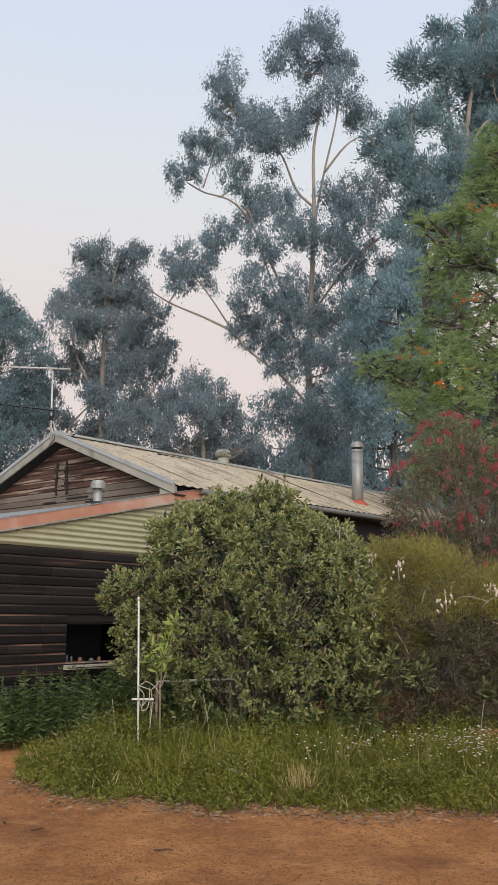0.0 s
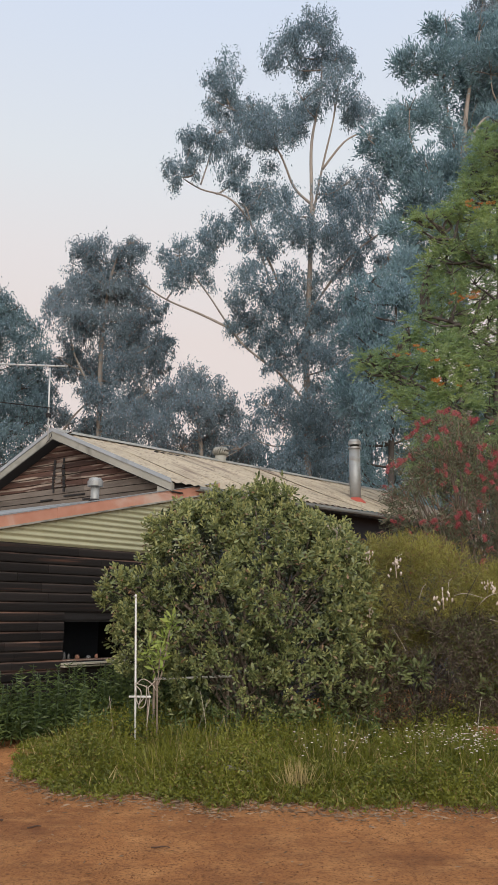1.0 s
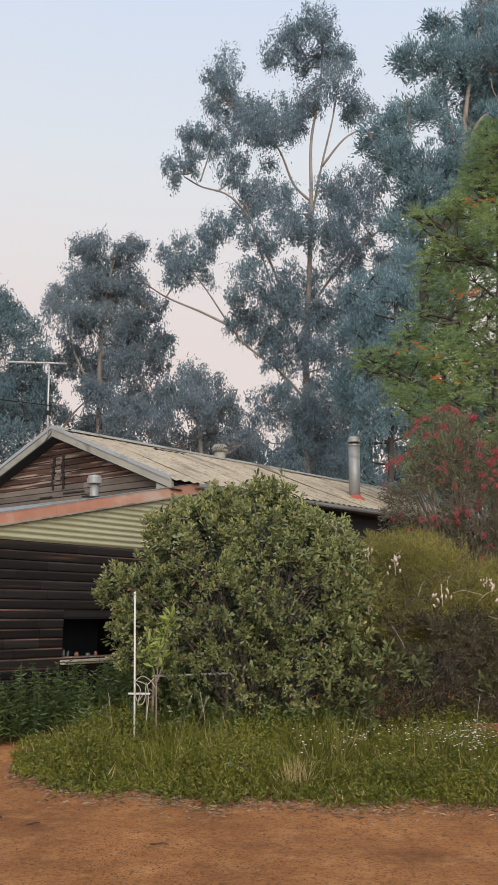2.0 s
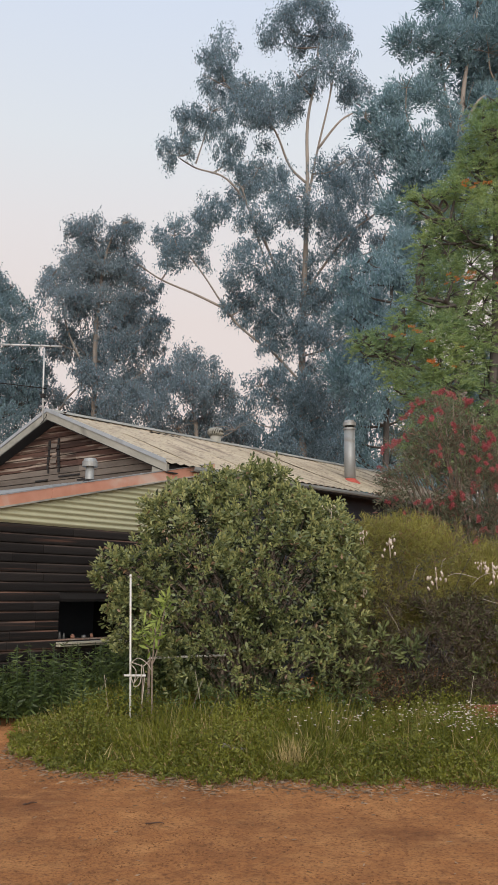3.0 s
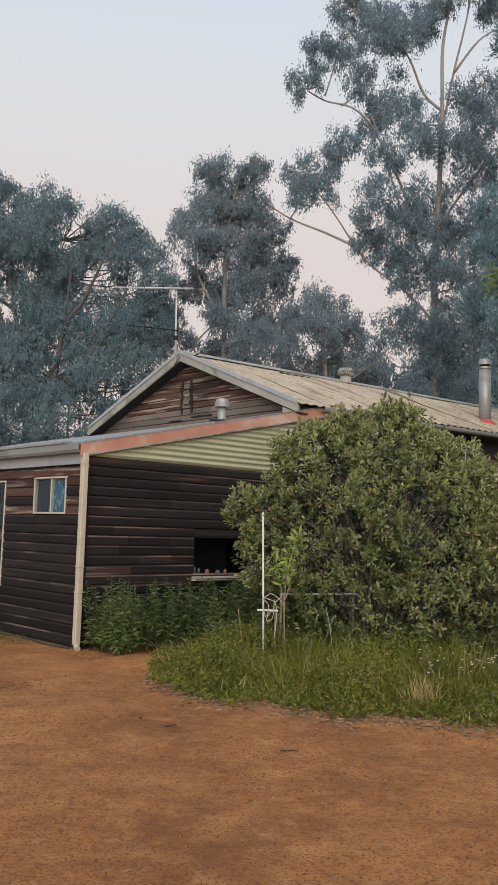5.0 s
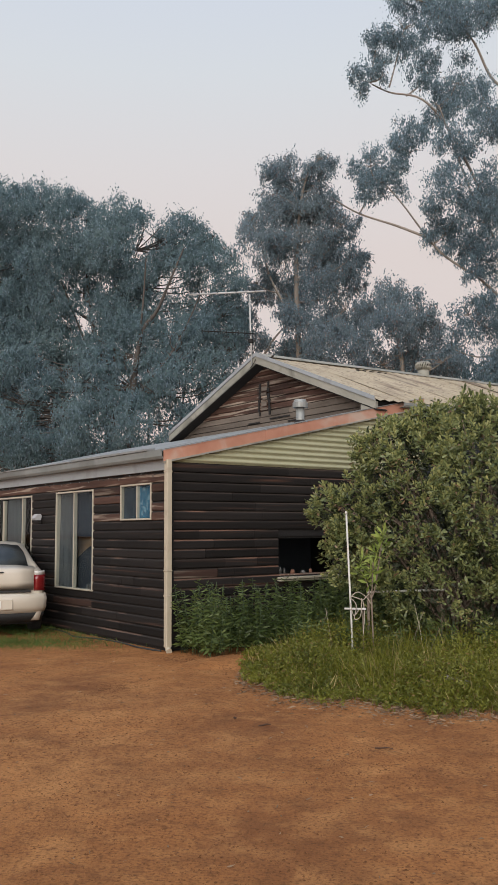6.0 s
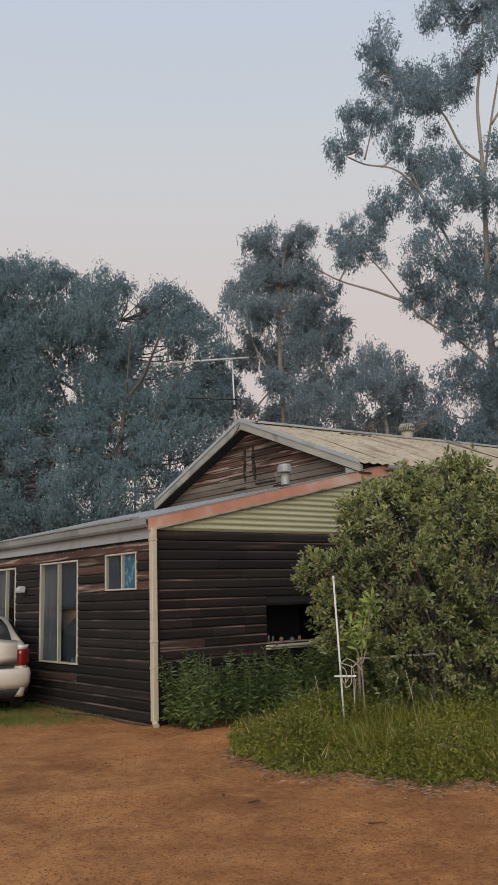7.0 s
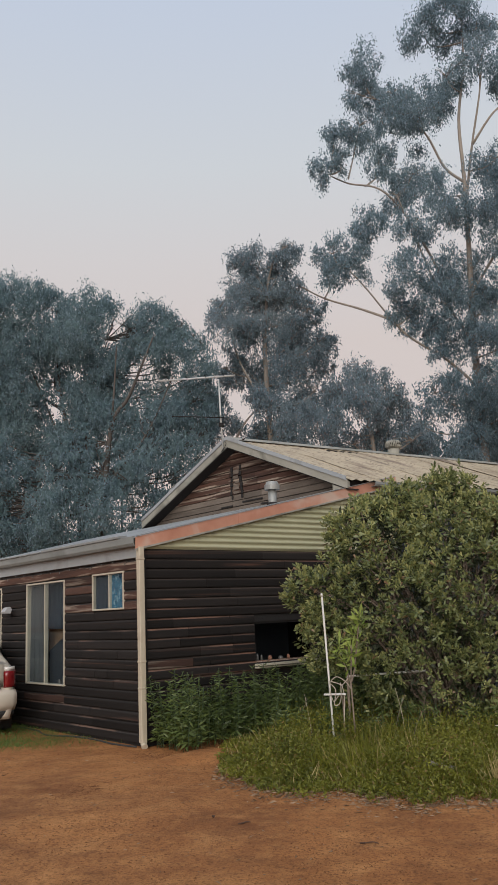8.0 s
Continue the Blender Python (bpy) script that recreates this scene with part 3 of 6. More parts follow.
part("band", bm, M_GALV, chimney)
part("band", tube(bmesh.new(), [(10.457, 0.484, 4.66), (10.457, 0.484, 4.68)], 0.133, 20, False), M_GALV, chimney)
# near-black tube: the shade of the open gap put into its colour
bm = bmesh.new()
tube(bm, [(10.457, 0.484, 5.34), (10.457, 0.484, 5.44)], 0.105, 20, False)
part("gap", bm, M_BACK, chimney, "dark neck drawing the shaded gap below the cap")
bm = bmesh.new()
tube(bm, [(10.457, 0.484, 3.96), (10.457, 0.484, 4.10), (10.457, 0.484, 4.17), (10.457, 0.484, 4.19)], [0.30, 0.23, 0.15, 0.13], 16)
part("boot", bm, M_RED, chimney, "red rubber flashing boot")

# turbine vent near the ridge
whirl = part("roof_ventilator", tube(bmesh.new(), [(8.236, 2.64, 4.75), (8.236, 2.64, 5.10)], 0.125, 18), M_TRIM, house, "pale domed turbine roof ventilator")
for k in range(20):
    a = k * math.tau / 20
    bm = bmesh.new()
    pts = [(8.236 + math.cos(a + 0.25 * s) * r, 2.64 + math.sin(a + 0.25 * s) * r, z) for s, r, z in ((0, 0.128, 5.09), (0.5, 0.168, 5.14), (1, 0.165, 5.20), (1.5, 0.12, 5.25))]
    tube(bm, pts, 0.021, 5)
    part("vane", bm, M_TRIM, whirl)
part("cap", tube(bmesh.new(), [(8.236, 2.64, 5.235), (8.236, 2.64, 5.258), (8.236, 2.64, 5.27)], [0.13, 0.12, 0.04], 18), M_TRIM, whirl)
part("drum", tube(bmesh.new(), [(8.236, 2.64, 5.08), (8.236, 2.64, 5.24)], 0.115, 14), M_BACK, whirl)

# lifted sheet and dark slot near the ridge
bm = bmesh.new()
prism(bm, [(6.05, 2.50), (6.85, 2.44), (6.85, 2.50), (6.05, 2.56)], "z", 4.80, 4.835)
part("lifted_sheet", bm, M_BACK, house, "dark lifted edge of a roof sheet")

# ---- trees ----
def canopy(outline, step, r, seed, holes=()):
    """Clumps (x, z, r) spread evenly inside an outline, smaller towards its edge and none where the sky shows through."""
    rng = random.Random(seed)
    xs, zs = [p[0] for p in outline], [p[1] for p in outline]
    ring = list(zip(outline, outline[1:] + outline[:1]))
    out = []
    for _ in range(9000):
        x, z = rng.uniform(min(xs), max(xs)), rng.uniform(min(zs), max(zs))
        inside = sum((a[1] > z) != (b[1] > z) and x < a[0] + (z - a[1]) * (b[0] - a[0]) / (b[1] - a[1]) for a, b in ring) % 2
        if not inside:
            continue
        edge = min((Vector(a).lerp(Vector(b), min(1, max(0, (Vector((x, z)) - Vector(a)).dot(Vector(b) - Vector(a)) / (Vector(b) - Vector(a)).length_squared))) - Vector((x, z))).length for a, b in ring)
        rr = min(r * rng.uniform(0.75, 1.2), max(edge, 0.28 * r) * 1.05)
        if edge < 0.22 * r or any(math.hypot(x - p, z - q) < step * 0.5 * (rr + k) / r for p, q, k in out) or any(math.hypot(x - p, z - q) < k + 0.3 * rr for p, q, k in holes):
            continue
        out.append((x, z, rr))
    return out


def crown(name, clumps, depth_y, material, parent, seed, per_m2, length, width, spread=0.9, droop=1.0, puffs=34, flat=1.0, out=0.0, up=0.0, sats=2, fine=(0.10, 0.26), tall=1.5, loose=0.22):
    """Leaves in hanging sprays about each clump (x, z, r), which lies at depth_y give or take its size; some stand loose between the sprays."""
    rng = np.random.default_rng(seed)
    base, ways = [], []
    clumps = list(clumps)
    for x, z, r in tuple(clumps):
        for _ in range(sats):
            a = rng.uniform(0, math.tau)
            clumps.append((x + math.cos(a) * r * 0.8, z + math.sin(a) * r * (0.4 if math.sin(a) > 0 else 0.95), r * rng.uniform(0.4, 0.7)))
    for x, z, r in clumps:
        c = np.array((x, depth_y + rng.uniform(-1, 1) * r * spread * 1.5, z))
        n = int(per_m2 * r * r)
        k = max(7, int(puffs * r * r))
        sub = rng.normal(size=(k, 3))
        sub /= np.linalg.norm(sub, axis=1)[:, None]
        sub *= r * rng.random((k, 1)) ** 0.38
        sub[:, 2] *= flat
        rad = rng.uniform(fine[0], fine[1], k)
        which = rng.integers(0, k, n)
        off = rng.normal(size=(n, 3)) * 0.62 * rad[which][:, None]
        off[:, 2] *= tall
        free = rng.random(n) < loose
        off[free] = rng.uniform(-0.42, 0.42, (int(free.sum()), 3)) * r - sub[which][free] * 0.45
        p = c + sub[which] + off
        base.append(p)
        w = rng.normal(size=(n, 3)) * 0.55
        w[:, 2] += up - droop
        w += out * (sub[which] + off) / r
        ways.append(w)
    base, ways = np.concatenate(base), np.concatenate(ways)
    n = len(base)
    ln = length * rng.uniform(0.6, 1.3, n)
    me = leaves_mesh(name, base, ways, ln, width * rng.uniform(0.7, 1.3, n), material, seed=seed)
    return tagged(part(name, me, None, parent), kind="stuff")


def fronds(name, clumps, depth_y, material, parent, seed, per_m2, reach=0.32, leaflets=16, length=0.075, width=0.018):
    """Feathery leaves: each a bowed rib with paired leaflets, spreading out and slightly down from its clump."""
    rng = np.random.default_rng(seed)
    base, ways = [], []
    for x, z, r in clumps:
        n = int(per_m2 * r * r)
        d = rng.normal(size=(n, 3))
        d /= np.linalg.norm(d, axis=1)[:, None]
        c = np.array((x, depth_y + rng.uniform(-1.2, 1.2) * r, z)) + d * r * rng.uniform(0.35, 0.95, (n, 1)) * (1, 1, 0.65)
        rib = d * (1, 1, 0.25) + rng.normal(size=(n, 3)) * 0.3 + (0, 0, 0.25)
        rib /= np.linalg.norm(rib, axis=1)[:, None]
        side = np.cross(rib, rng.normal(size=(n, 3)) * 0.35 + (0, 0, 1.0))
        side /= np.linalg.norm(side, axis=1)[:, None]
        size = rng.uniform(0.6, 1.2, (n, 1))
        for k in range(leaflets):
            f = (k // 2 + 1) / (leaflets / 2)
            base.append(c + rib * reach * f * size - np.array((0, 0, 0.10)) * f * f * size)
            ways.append(side * (1 if k % 2 else -1) * (1.15 - 0.5 * f) + rib * (0.5 + 0.6 * f) + rng.normal(size=(n, 3)) * 0.18)
    base, ways = np.concatenate(base), np.concatenate(ways)
    n = len(base)
    me = leaves_mesh(name, base, ways, length * rng.uniform(0.6, 1.3, n), width * rng.uniform(0.7, 1.3, n), material, seed=seed)
    return tagged(part(name, me, None, parent), kind="stuff")


def limbs(name, lines, depth_y, material, parent, seed, r0=0.28, r1=0.03, wander=0.5):
    """Each line (x, z) becomes one tapered limb; the first is the trunk and starts in the ground."""
    rng = random.Random(seed)
    for i, line in enumerate(lines):
        pts = []
        for k, (x, z) in enumerate(line):
            y = depth_y + (rng.uniform(-wander, wander) if (i and k > 0) else 0.0)
            pts.append((x, y, z))
        if i == 0:
            pts[0] = (pts[0][0], depth_y, -0.2)
        pts = curve_pts(pts, 5)
        m = len(pts)
        a = r0 if i == 0 else r0 * 0.36
        radii = [a + (r1 - a) * (k / (m - 1)) ** 0.8 for k in range(m)]
        if i == 0:
            radii[0] *= 1.4
        part("trunk" if i == 0 else "limb", tube(bmesh.new(), pts, radii, 8), material, parent)


def twigs(name, clumps, lines, depth_y, material, parent, seed, r=0.045):
    """Thin branches from the nearest limb below into each clump, and sprays inside it, as one part."""
    rng = random.Random(seed)
    pts = [Vector((x, depth_y, z)) for line in lines for (x, z) in [(a[0] + (b[0] - a[0]) * k / 4, a[1] + (b[1] - a[1]) * k / 4) for a, b in zip(line, line[1:]) for k in range(5)]]
    bm = bmesh.new()
    for x, z, rr in clumps:
        c = Vector((x, depth_y + rng.uniform(-0.8, 0.8) * rr, z - 0.1 * rr))
        below = [p for p in pts if p.z < c.z - 0.25 * rr] or pts
        s = min(below, key=lambda p: (p - c).length + 0.3 * abs(p.x - c.x))
        mid = s.lerp(c, 0.55) + Vector((rng.uniform(-0.2, 0.2), 0, -0.12 * (c - s).length))
        tube(bm, curve_pts([s, mid, c], 4), [r * (1.0 - 0.075 * k) for k in range(9)], 5)
        for _ in range(7):
            e = c + Vector((rng.uniform(-1, 1), rng.uniform(-1, 1), rng.uniform(-0.3, 0.9))) * rr * 0.85
            tube(bm, [c, c.lerp(e, 0.5) + Vector((0, 0, 0.08 * rr)), e], [r * 0.4, r * 0.28, r * 0.12], 4)
    tagged(part(name, bm, material, parent), kind="stuff")


def tree(label, category, depth_y, lines, groups, bark, leaf, seed, per_m2, length, width, r0, feathery=False, **k):
    x, z = lines[0][0]
    t = thing("tree", Matrix.Identity(4), label, category, "trees behind the house")
    limbs("limb", lines, depth_y, bark, t, seed, r0)
    every = [c for g in groups for c in g]
    twigs("twig_mass", every, lines, depth_y, bark, t, seed + 1)
    for i, g in enumerate(groups):
        (fronds if feathery else crown)("crown", g, depth_y, leaf, t, seed + 10 + i, per_m2, length=length, width=width, **k)
    return t


TALL_TOP = [(3.65, 29.87, 1.01), (3.23, 30.51, 0.77), (4.36, 29.3, 0.88), (1.94, 28.79, 1.12), (2.37, 29.6, 0.79), (-1.18, 28.45, 1.12), (-1.36, 26.55, 1.09), (0.11, 26.41, 0.97), (2.64, 26.43, 1.15), (4.11, 26.82, 1.28), (5.59, 26.15, 0.79), (-2.89, 24.52, 0.65), (-3.65, 22.69, 0.64), (-2.69, 23.06, 0.58), (-1.61, 24.91, 0.95), (-0.16, 24.7, 1.07), (1.24, 24.56, 1.24), (-0.84, 23.02, 0.93), (0.69, 22.13, 1.09), (-0.12, 20.7, 0.79), (1.65, 20.95, 0.8), (4.6, 22.17, 1.16), (5.92, 22.18, 0.93), (5.34, 20.1, 1.19)]
TALL_LOW = [(3.15, 19.35, 1.34), (4.35, 18.06, 1.17), (-3.3, 18.42, 0.94), (-1.52, 19.1, 0.95), (-3.65, 17.41, 0.61), (-2.39, 17.76, 0.83), (0.71, 18.6, 1.05), (0.05, 16.59, 1.14), (1.52, 15.47, 1.24), (2.73, 16.61, 1.25), (4.19, 15.5, 1.3), (-0.07, 14.9, 0.86), (1.39, 13.8, 1.01), (3.1, 13.27, 1.27), (4.82, 13.56, 1.23), (0.87, 11.08, 1.04), (2.56, 10.42, 1.25), (4.12, 10.44, 1.52), (5.93, 16.08, 1.26), (6.65, 18.08, 0.73), (0.1, 9.74, 1.04), (5.44, 11.65, 1.19), (2.81, 8.84, 1.09), (1.91, 7.92, 0.98), (3.96, 7.93, 1.08)]
TALL_LINES = [[(2.75, 6.89), (2.79, 10.02), (2.76, 13.26), (2.95, 17.76), (3.05, 21.26), (3.07, 24.28), (3.54, 27.07), (3.65, 29.61)], [(2.77, 11.09), (1.52, 12.49), (-0.06, 13.79), (-0.93, 15.03), (-1.83, 16.29), (-2.65, 17.42)], [(2.97, 21.11), (2.2, 22), (1.52, 23.5), (0.68, 24.87), (-1.02, 26.4)], [(3.04, 20.08), (3.59, 23.06), (4.09, 25.21), (4.48, 27.71)], [(3.59, 22.91), (4.63, 24.14), (5.71, 25.16)], [(2.05, 15.48), (0.43, 19.47), (-0.81, 20.99), (-2.34, 22.04), (-3.18, 22.55)], [(-0.92, 14.75), (-2.21, 15.44), (-3.83, 16.13), (-4.86, 16.68)], [(2.85, 15.48), (4.76, 18.06), (6.42, 19.67), (6.97, 20.12)], [(2.71, 13.26), (1.52, 15.47), (0.71, 18.02), (-0.12, 20.64)]]
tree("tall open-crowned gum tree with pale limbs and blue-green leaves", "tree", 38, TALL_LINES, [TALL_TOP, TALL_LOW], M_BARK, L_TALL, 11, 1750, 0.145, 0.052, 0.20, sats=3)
LEFT_EDGE = [(-29.0, 19.4), (-23.7, 20.1), (-21.7, 20.3), (-20.0, 19.9), (-18.4, 19.2), (-16.8, 18.1), (-15.7, 18.5), (-15.0, 18.2), (-13.9, 17.1), (-13.2, 18.0), (-12.4, 17.6), (-11.5, 16.8), (-10.8, 16.1), (-10.2, 15.4), (-9.9, 14.2), (-9.7, 10.0), (-29.0, 10.0)]
LEFT_FOOT = [(-29.0, 9.5), (-25.0, 11.4), (-23.0, 9.8), (-20.5, 11.0), (-18.5, 9.2), (-16.5, 11.2), (-14.6, 9.6), (-12.4, 11.4), (-11.0, 9.8), (-9.7, 10.2), (-9.8, 4.6), (-29.0, 4.6)]
GAPS = [(-19.5, 14.45, 0.42), (-18.65, 12.9, 0.58), (-18.8, 12.0, 0.35), (-17.5, 13.5, 0.36), (-14.0, 14.05, 0.36), (-12.3, 13.8, 0.36), (-13.9, 10.5, 0.42), (-14.9, 7.7, 0.42), (-17.6, 8.2, 0.33), (-20.6, 8.5, 0.4), (-14.0, 12.0, 0.25), (-16.8, 10.6, 0.25), (-15.3, 6.3, 0.36), (-11.5, 7.1, 0.25)]
LEFT_LINES = [[(-16.84, 3.83), (-17.13, 8.69), (-18.06, 12.63), (-18.39, 15.74)], [(-17.1, 8.7), (-18.2, 11.4), (-19.6, 14.6)], [(-17.6, 11.6), (-16.4, 13.6), (-15.6, 16.0)], [(-18.0, 12.4), (-20.4, 14.2), (-22.2, 16.4)]]
LOW_LINES = [[(-15.35, 3.75), (-14.53, 9.94), (-13.44, 12.2), (-12.17, 15.07)], [(-14.5, 9.9), (-14.2, 12.4), (-14.0, 14.6)], [(-14.9, 7.6), (-12.6, 10.0), (-11.4, 13.0)]]
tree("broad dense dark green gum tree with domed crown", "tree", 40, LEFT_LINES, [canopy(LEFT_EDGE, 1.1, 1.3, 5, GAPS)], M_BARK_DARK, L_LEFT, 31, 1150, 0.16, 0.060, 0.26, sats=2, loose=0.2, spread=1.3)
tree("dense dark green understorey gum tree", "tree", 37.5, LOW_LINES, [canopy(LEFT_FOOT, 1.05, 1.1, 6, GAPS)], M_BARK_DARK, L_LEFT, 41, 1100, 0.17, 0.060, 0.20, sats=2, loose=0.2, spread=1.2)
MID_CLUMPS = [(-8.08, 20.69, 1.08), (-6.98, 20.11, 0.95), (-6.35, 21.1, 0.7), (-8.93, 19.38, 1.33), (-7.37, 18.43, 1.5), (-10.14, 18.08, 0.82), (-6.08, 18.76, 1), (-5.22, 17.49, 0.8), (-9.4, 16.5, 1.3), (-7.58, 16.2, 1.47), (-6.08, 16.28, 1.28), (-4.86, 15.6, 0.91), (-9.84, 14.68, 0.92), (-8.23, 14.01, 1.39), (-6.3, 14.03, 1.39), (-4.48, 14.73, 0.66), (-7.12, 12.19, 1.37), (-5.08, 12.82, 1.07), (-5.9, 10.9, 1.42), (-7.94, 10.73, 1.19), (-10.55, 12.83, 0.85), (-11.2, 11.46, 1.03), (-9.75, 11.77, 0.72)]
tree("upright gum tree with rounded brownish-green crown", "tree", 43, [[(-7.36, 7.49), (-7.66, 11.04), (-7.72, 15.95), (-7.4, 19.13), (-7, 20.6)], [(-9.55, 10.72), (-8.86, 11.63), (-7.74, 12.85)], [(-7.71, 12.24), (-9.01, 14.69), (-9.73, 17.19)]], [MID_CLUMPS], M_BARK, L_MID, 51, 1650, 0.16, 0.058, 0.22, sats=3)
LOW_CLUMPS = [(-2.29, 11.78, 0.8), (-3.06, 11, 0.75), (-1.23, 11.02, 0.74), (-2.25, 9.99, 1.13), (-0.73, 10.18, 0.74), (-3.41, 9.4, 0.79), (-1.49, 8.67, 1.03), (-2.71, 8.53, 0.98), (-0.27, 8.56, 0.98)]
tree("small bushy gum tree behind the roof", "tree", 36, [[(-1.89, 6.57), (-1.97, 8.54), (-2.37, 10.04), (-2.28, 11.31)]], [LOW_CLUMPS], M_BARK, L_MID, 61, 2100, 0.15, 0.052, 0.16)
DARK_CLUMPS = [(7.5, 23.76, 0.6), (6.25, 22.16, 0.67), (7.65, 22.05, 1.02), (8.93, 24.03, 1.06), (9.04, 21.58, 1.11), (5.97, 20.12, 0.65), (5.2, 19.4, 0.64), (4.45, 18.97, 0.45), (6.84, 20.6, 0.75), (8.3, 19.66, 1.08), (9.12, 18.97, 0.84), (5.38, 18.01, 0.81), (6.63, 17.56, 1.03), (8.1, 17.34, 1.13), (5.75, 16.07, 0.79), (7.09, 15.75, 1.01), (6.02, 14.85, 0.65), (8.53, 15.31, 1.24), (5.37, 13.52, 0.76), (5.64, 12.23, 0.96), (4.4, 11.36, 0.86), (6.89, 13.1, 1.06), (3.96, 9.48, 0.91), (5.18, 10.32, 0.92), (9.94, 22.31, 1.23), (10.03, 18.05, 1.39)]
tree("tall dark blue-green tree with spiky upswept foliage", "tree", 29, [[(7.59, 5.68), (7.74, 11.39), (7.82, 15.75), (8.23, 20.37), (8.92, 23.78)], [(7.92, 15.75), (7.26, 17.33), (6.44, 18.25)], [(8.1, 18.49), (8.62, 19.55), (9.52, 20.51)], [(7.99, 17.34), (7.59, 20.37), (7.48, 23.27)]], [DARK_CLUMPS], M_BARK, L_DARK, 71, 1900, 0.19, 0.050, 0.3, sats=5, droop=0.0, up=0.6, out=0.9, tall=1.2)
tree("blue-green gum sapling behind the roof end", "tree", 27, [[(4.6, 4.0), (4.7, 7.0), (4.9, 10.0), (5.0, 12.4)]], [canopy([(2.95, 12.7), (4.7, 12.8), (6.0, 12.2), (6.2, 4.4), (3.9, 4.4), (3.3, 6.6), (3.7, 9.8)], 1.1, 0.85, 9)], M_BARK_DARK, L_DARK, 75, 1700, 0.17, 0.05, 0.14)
tree("brownish gum tree with a soft rounded top", "tree", 32, [[(10.6, 6.0), (10.5, 14.0), (10.4, 20.0), (10.3, 26.0)]], [canopy([(9.4, 27.4), (10.1, 28.3), (13.0, 29.4), (12.6, 20.8), (9.2, 21.9), (8.8, 23.6)], 1.1, 1.0, 8)], M_BARK, L_MID, 77, 1700, 0.16, 0.055, 0.24)
SILKY_EDGE = [(7.2, 14.2), (6.1, 13.7), (5.65, 13.35), (5.4, 12.5), (5.2, 11.75), (4.7, 11.3), (4.05, 11.1), (3.85, 10.85), (4.35, 10.2), (4.0, 9.7), (4.15, 8.85), (3.6, 8.2), (3.4, 7.75), (2.4, 7.45), (2.6, 7.15), (3.35, 6.85), (3.25, 6.35), (3.8, 6.0), (3.7, 4.2), (7.2, 4.2)]
silky = tree("bright green feathery silky oak with orange flowers", "tree", 19, [[(5.47, 1.53), (5.73, 5.32), (5.93, 8.02), (6.05, 10.88), (6.03, 12.68)], [(5.7, 5.2), (4.8, 6.3), (3.0, 7.3)], [(5.9, 7.6), (5.0, 8.3), (4.0, 8.5)], [(6.0, 9.6), (5.2, 10.3), (4.2, 10.9)]],
             [canopy(SILKY_EDGE, 0.5, 0.52, 7)], M_BARK_DARK, L_SILKY, 81, 430, 0.095, 0.024, 0.16, feathery=True)


# dense understorey that closes the view between the trunks
wood_rng = random.Random(77)
wood = thing("tree_belt", Matrix.Identity(4), "belt of dense dark gum scrub behind the house", "woodland", kind="stuff")
belt = []
for i in range(250):
    x = wood_rng.uniform(-30, 24)
    top = 10.0 + 1.6 * math.sin(x * 0.55) + 1.2 * math.sin(x * 1.3 + 1) + (4.5 if x > 5 else 0.0) + (1.5 if x < -14 else 0.0)
    z, r = wood_rng.uniform(0.5, top), wood_rng.uniform(1.0, 1.8)
    if all(math.hypot(x - p * 1.22, z - 1.6 - (q - 1.6) * 1.22) > 1.4 * k + r for p, q, k in GAPS):
        belt.append((x, z, r))
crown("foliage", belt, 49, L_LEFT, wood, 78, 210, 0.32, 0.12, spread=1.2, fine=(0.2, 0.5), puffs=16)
for i in range(26):
    x = -27 + i * 1.8 + wood_rng.uniform(-0.6, 0.6)
    part("trunk", tube(bmesh.new(), curve_pts([(x, 49 + wood_rng.uniform(-1, 1), -0.2), (x + wood_rng.uniform(-0.4, 0.4), 49, 5), (x + wood_rng.uniform(-1, 1), 49, 11)], 4), [0.14 - 0.012 * k for k in range(9)], 6), M_BARK_DARK, wood)

# ---- windows of the lean-to ----
M_ALU = mat("cream_aluminium", (0.36, 0.33, 0.265), (0.45, 0.415, 0.335), 0.45, 2.0, 20.0, 0.05, 0.002)
M_CURTAIN = mat("grey_curtain", (0.10, 0.107, 0.11), (0.22, 0.225, 0.225), 0.9, 3.0, 60.0, 0.2, 0.002, stretch=(1, 1, 0.1))
M_BLUE = mat("blue_print_cloth", (0.02, 0.13, 0.24), (0.10, 0.36, 0.52), 0.8, 9.0, 60.0, 0.2, 0.002, stain=(0.30, 0.55, 0.66), stain_at=(0.55, 0.62), stain_scale=14.0)
M_NAVY = mat("dark_blue_cloth", (0.008, 0.028, 0.045), (0.018, 0.055, 0.085), 0.85, 6.0, 60.0, 0.2)
M_TAN = mat("tan_timber", (0.30, 0.19, 0.11), (0.42, 0.28, 0.17), 0.7, 3.0, 20.0, 0.2, stretch=(1, 1, 0.2))
M_FROST = mat("pale_china", (0.075, 0.075, 0.075), (0.14, 0.137, 0.13), 0.4, 6.0, 40.0, 0.05)
M_BROWNPOT = mat("terracotta", (0.16, 0.075, 0.05), (0.26, 0.13, 0.085), 0.8, 6.0, 40.0, 0.1)


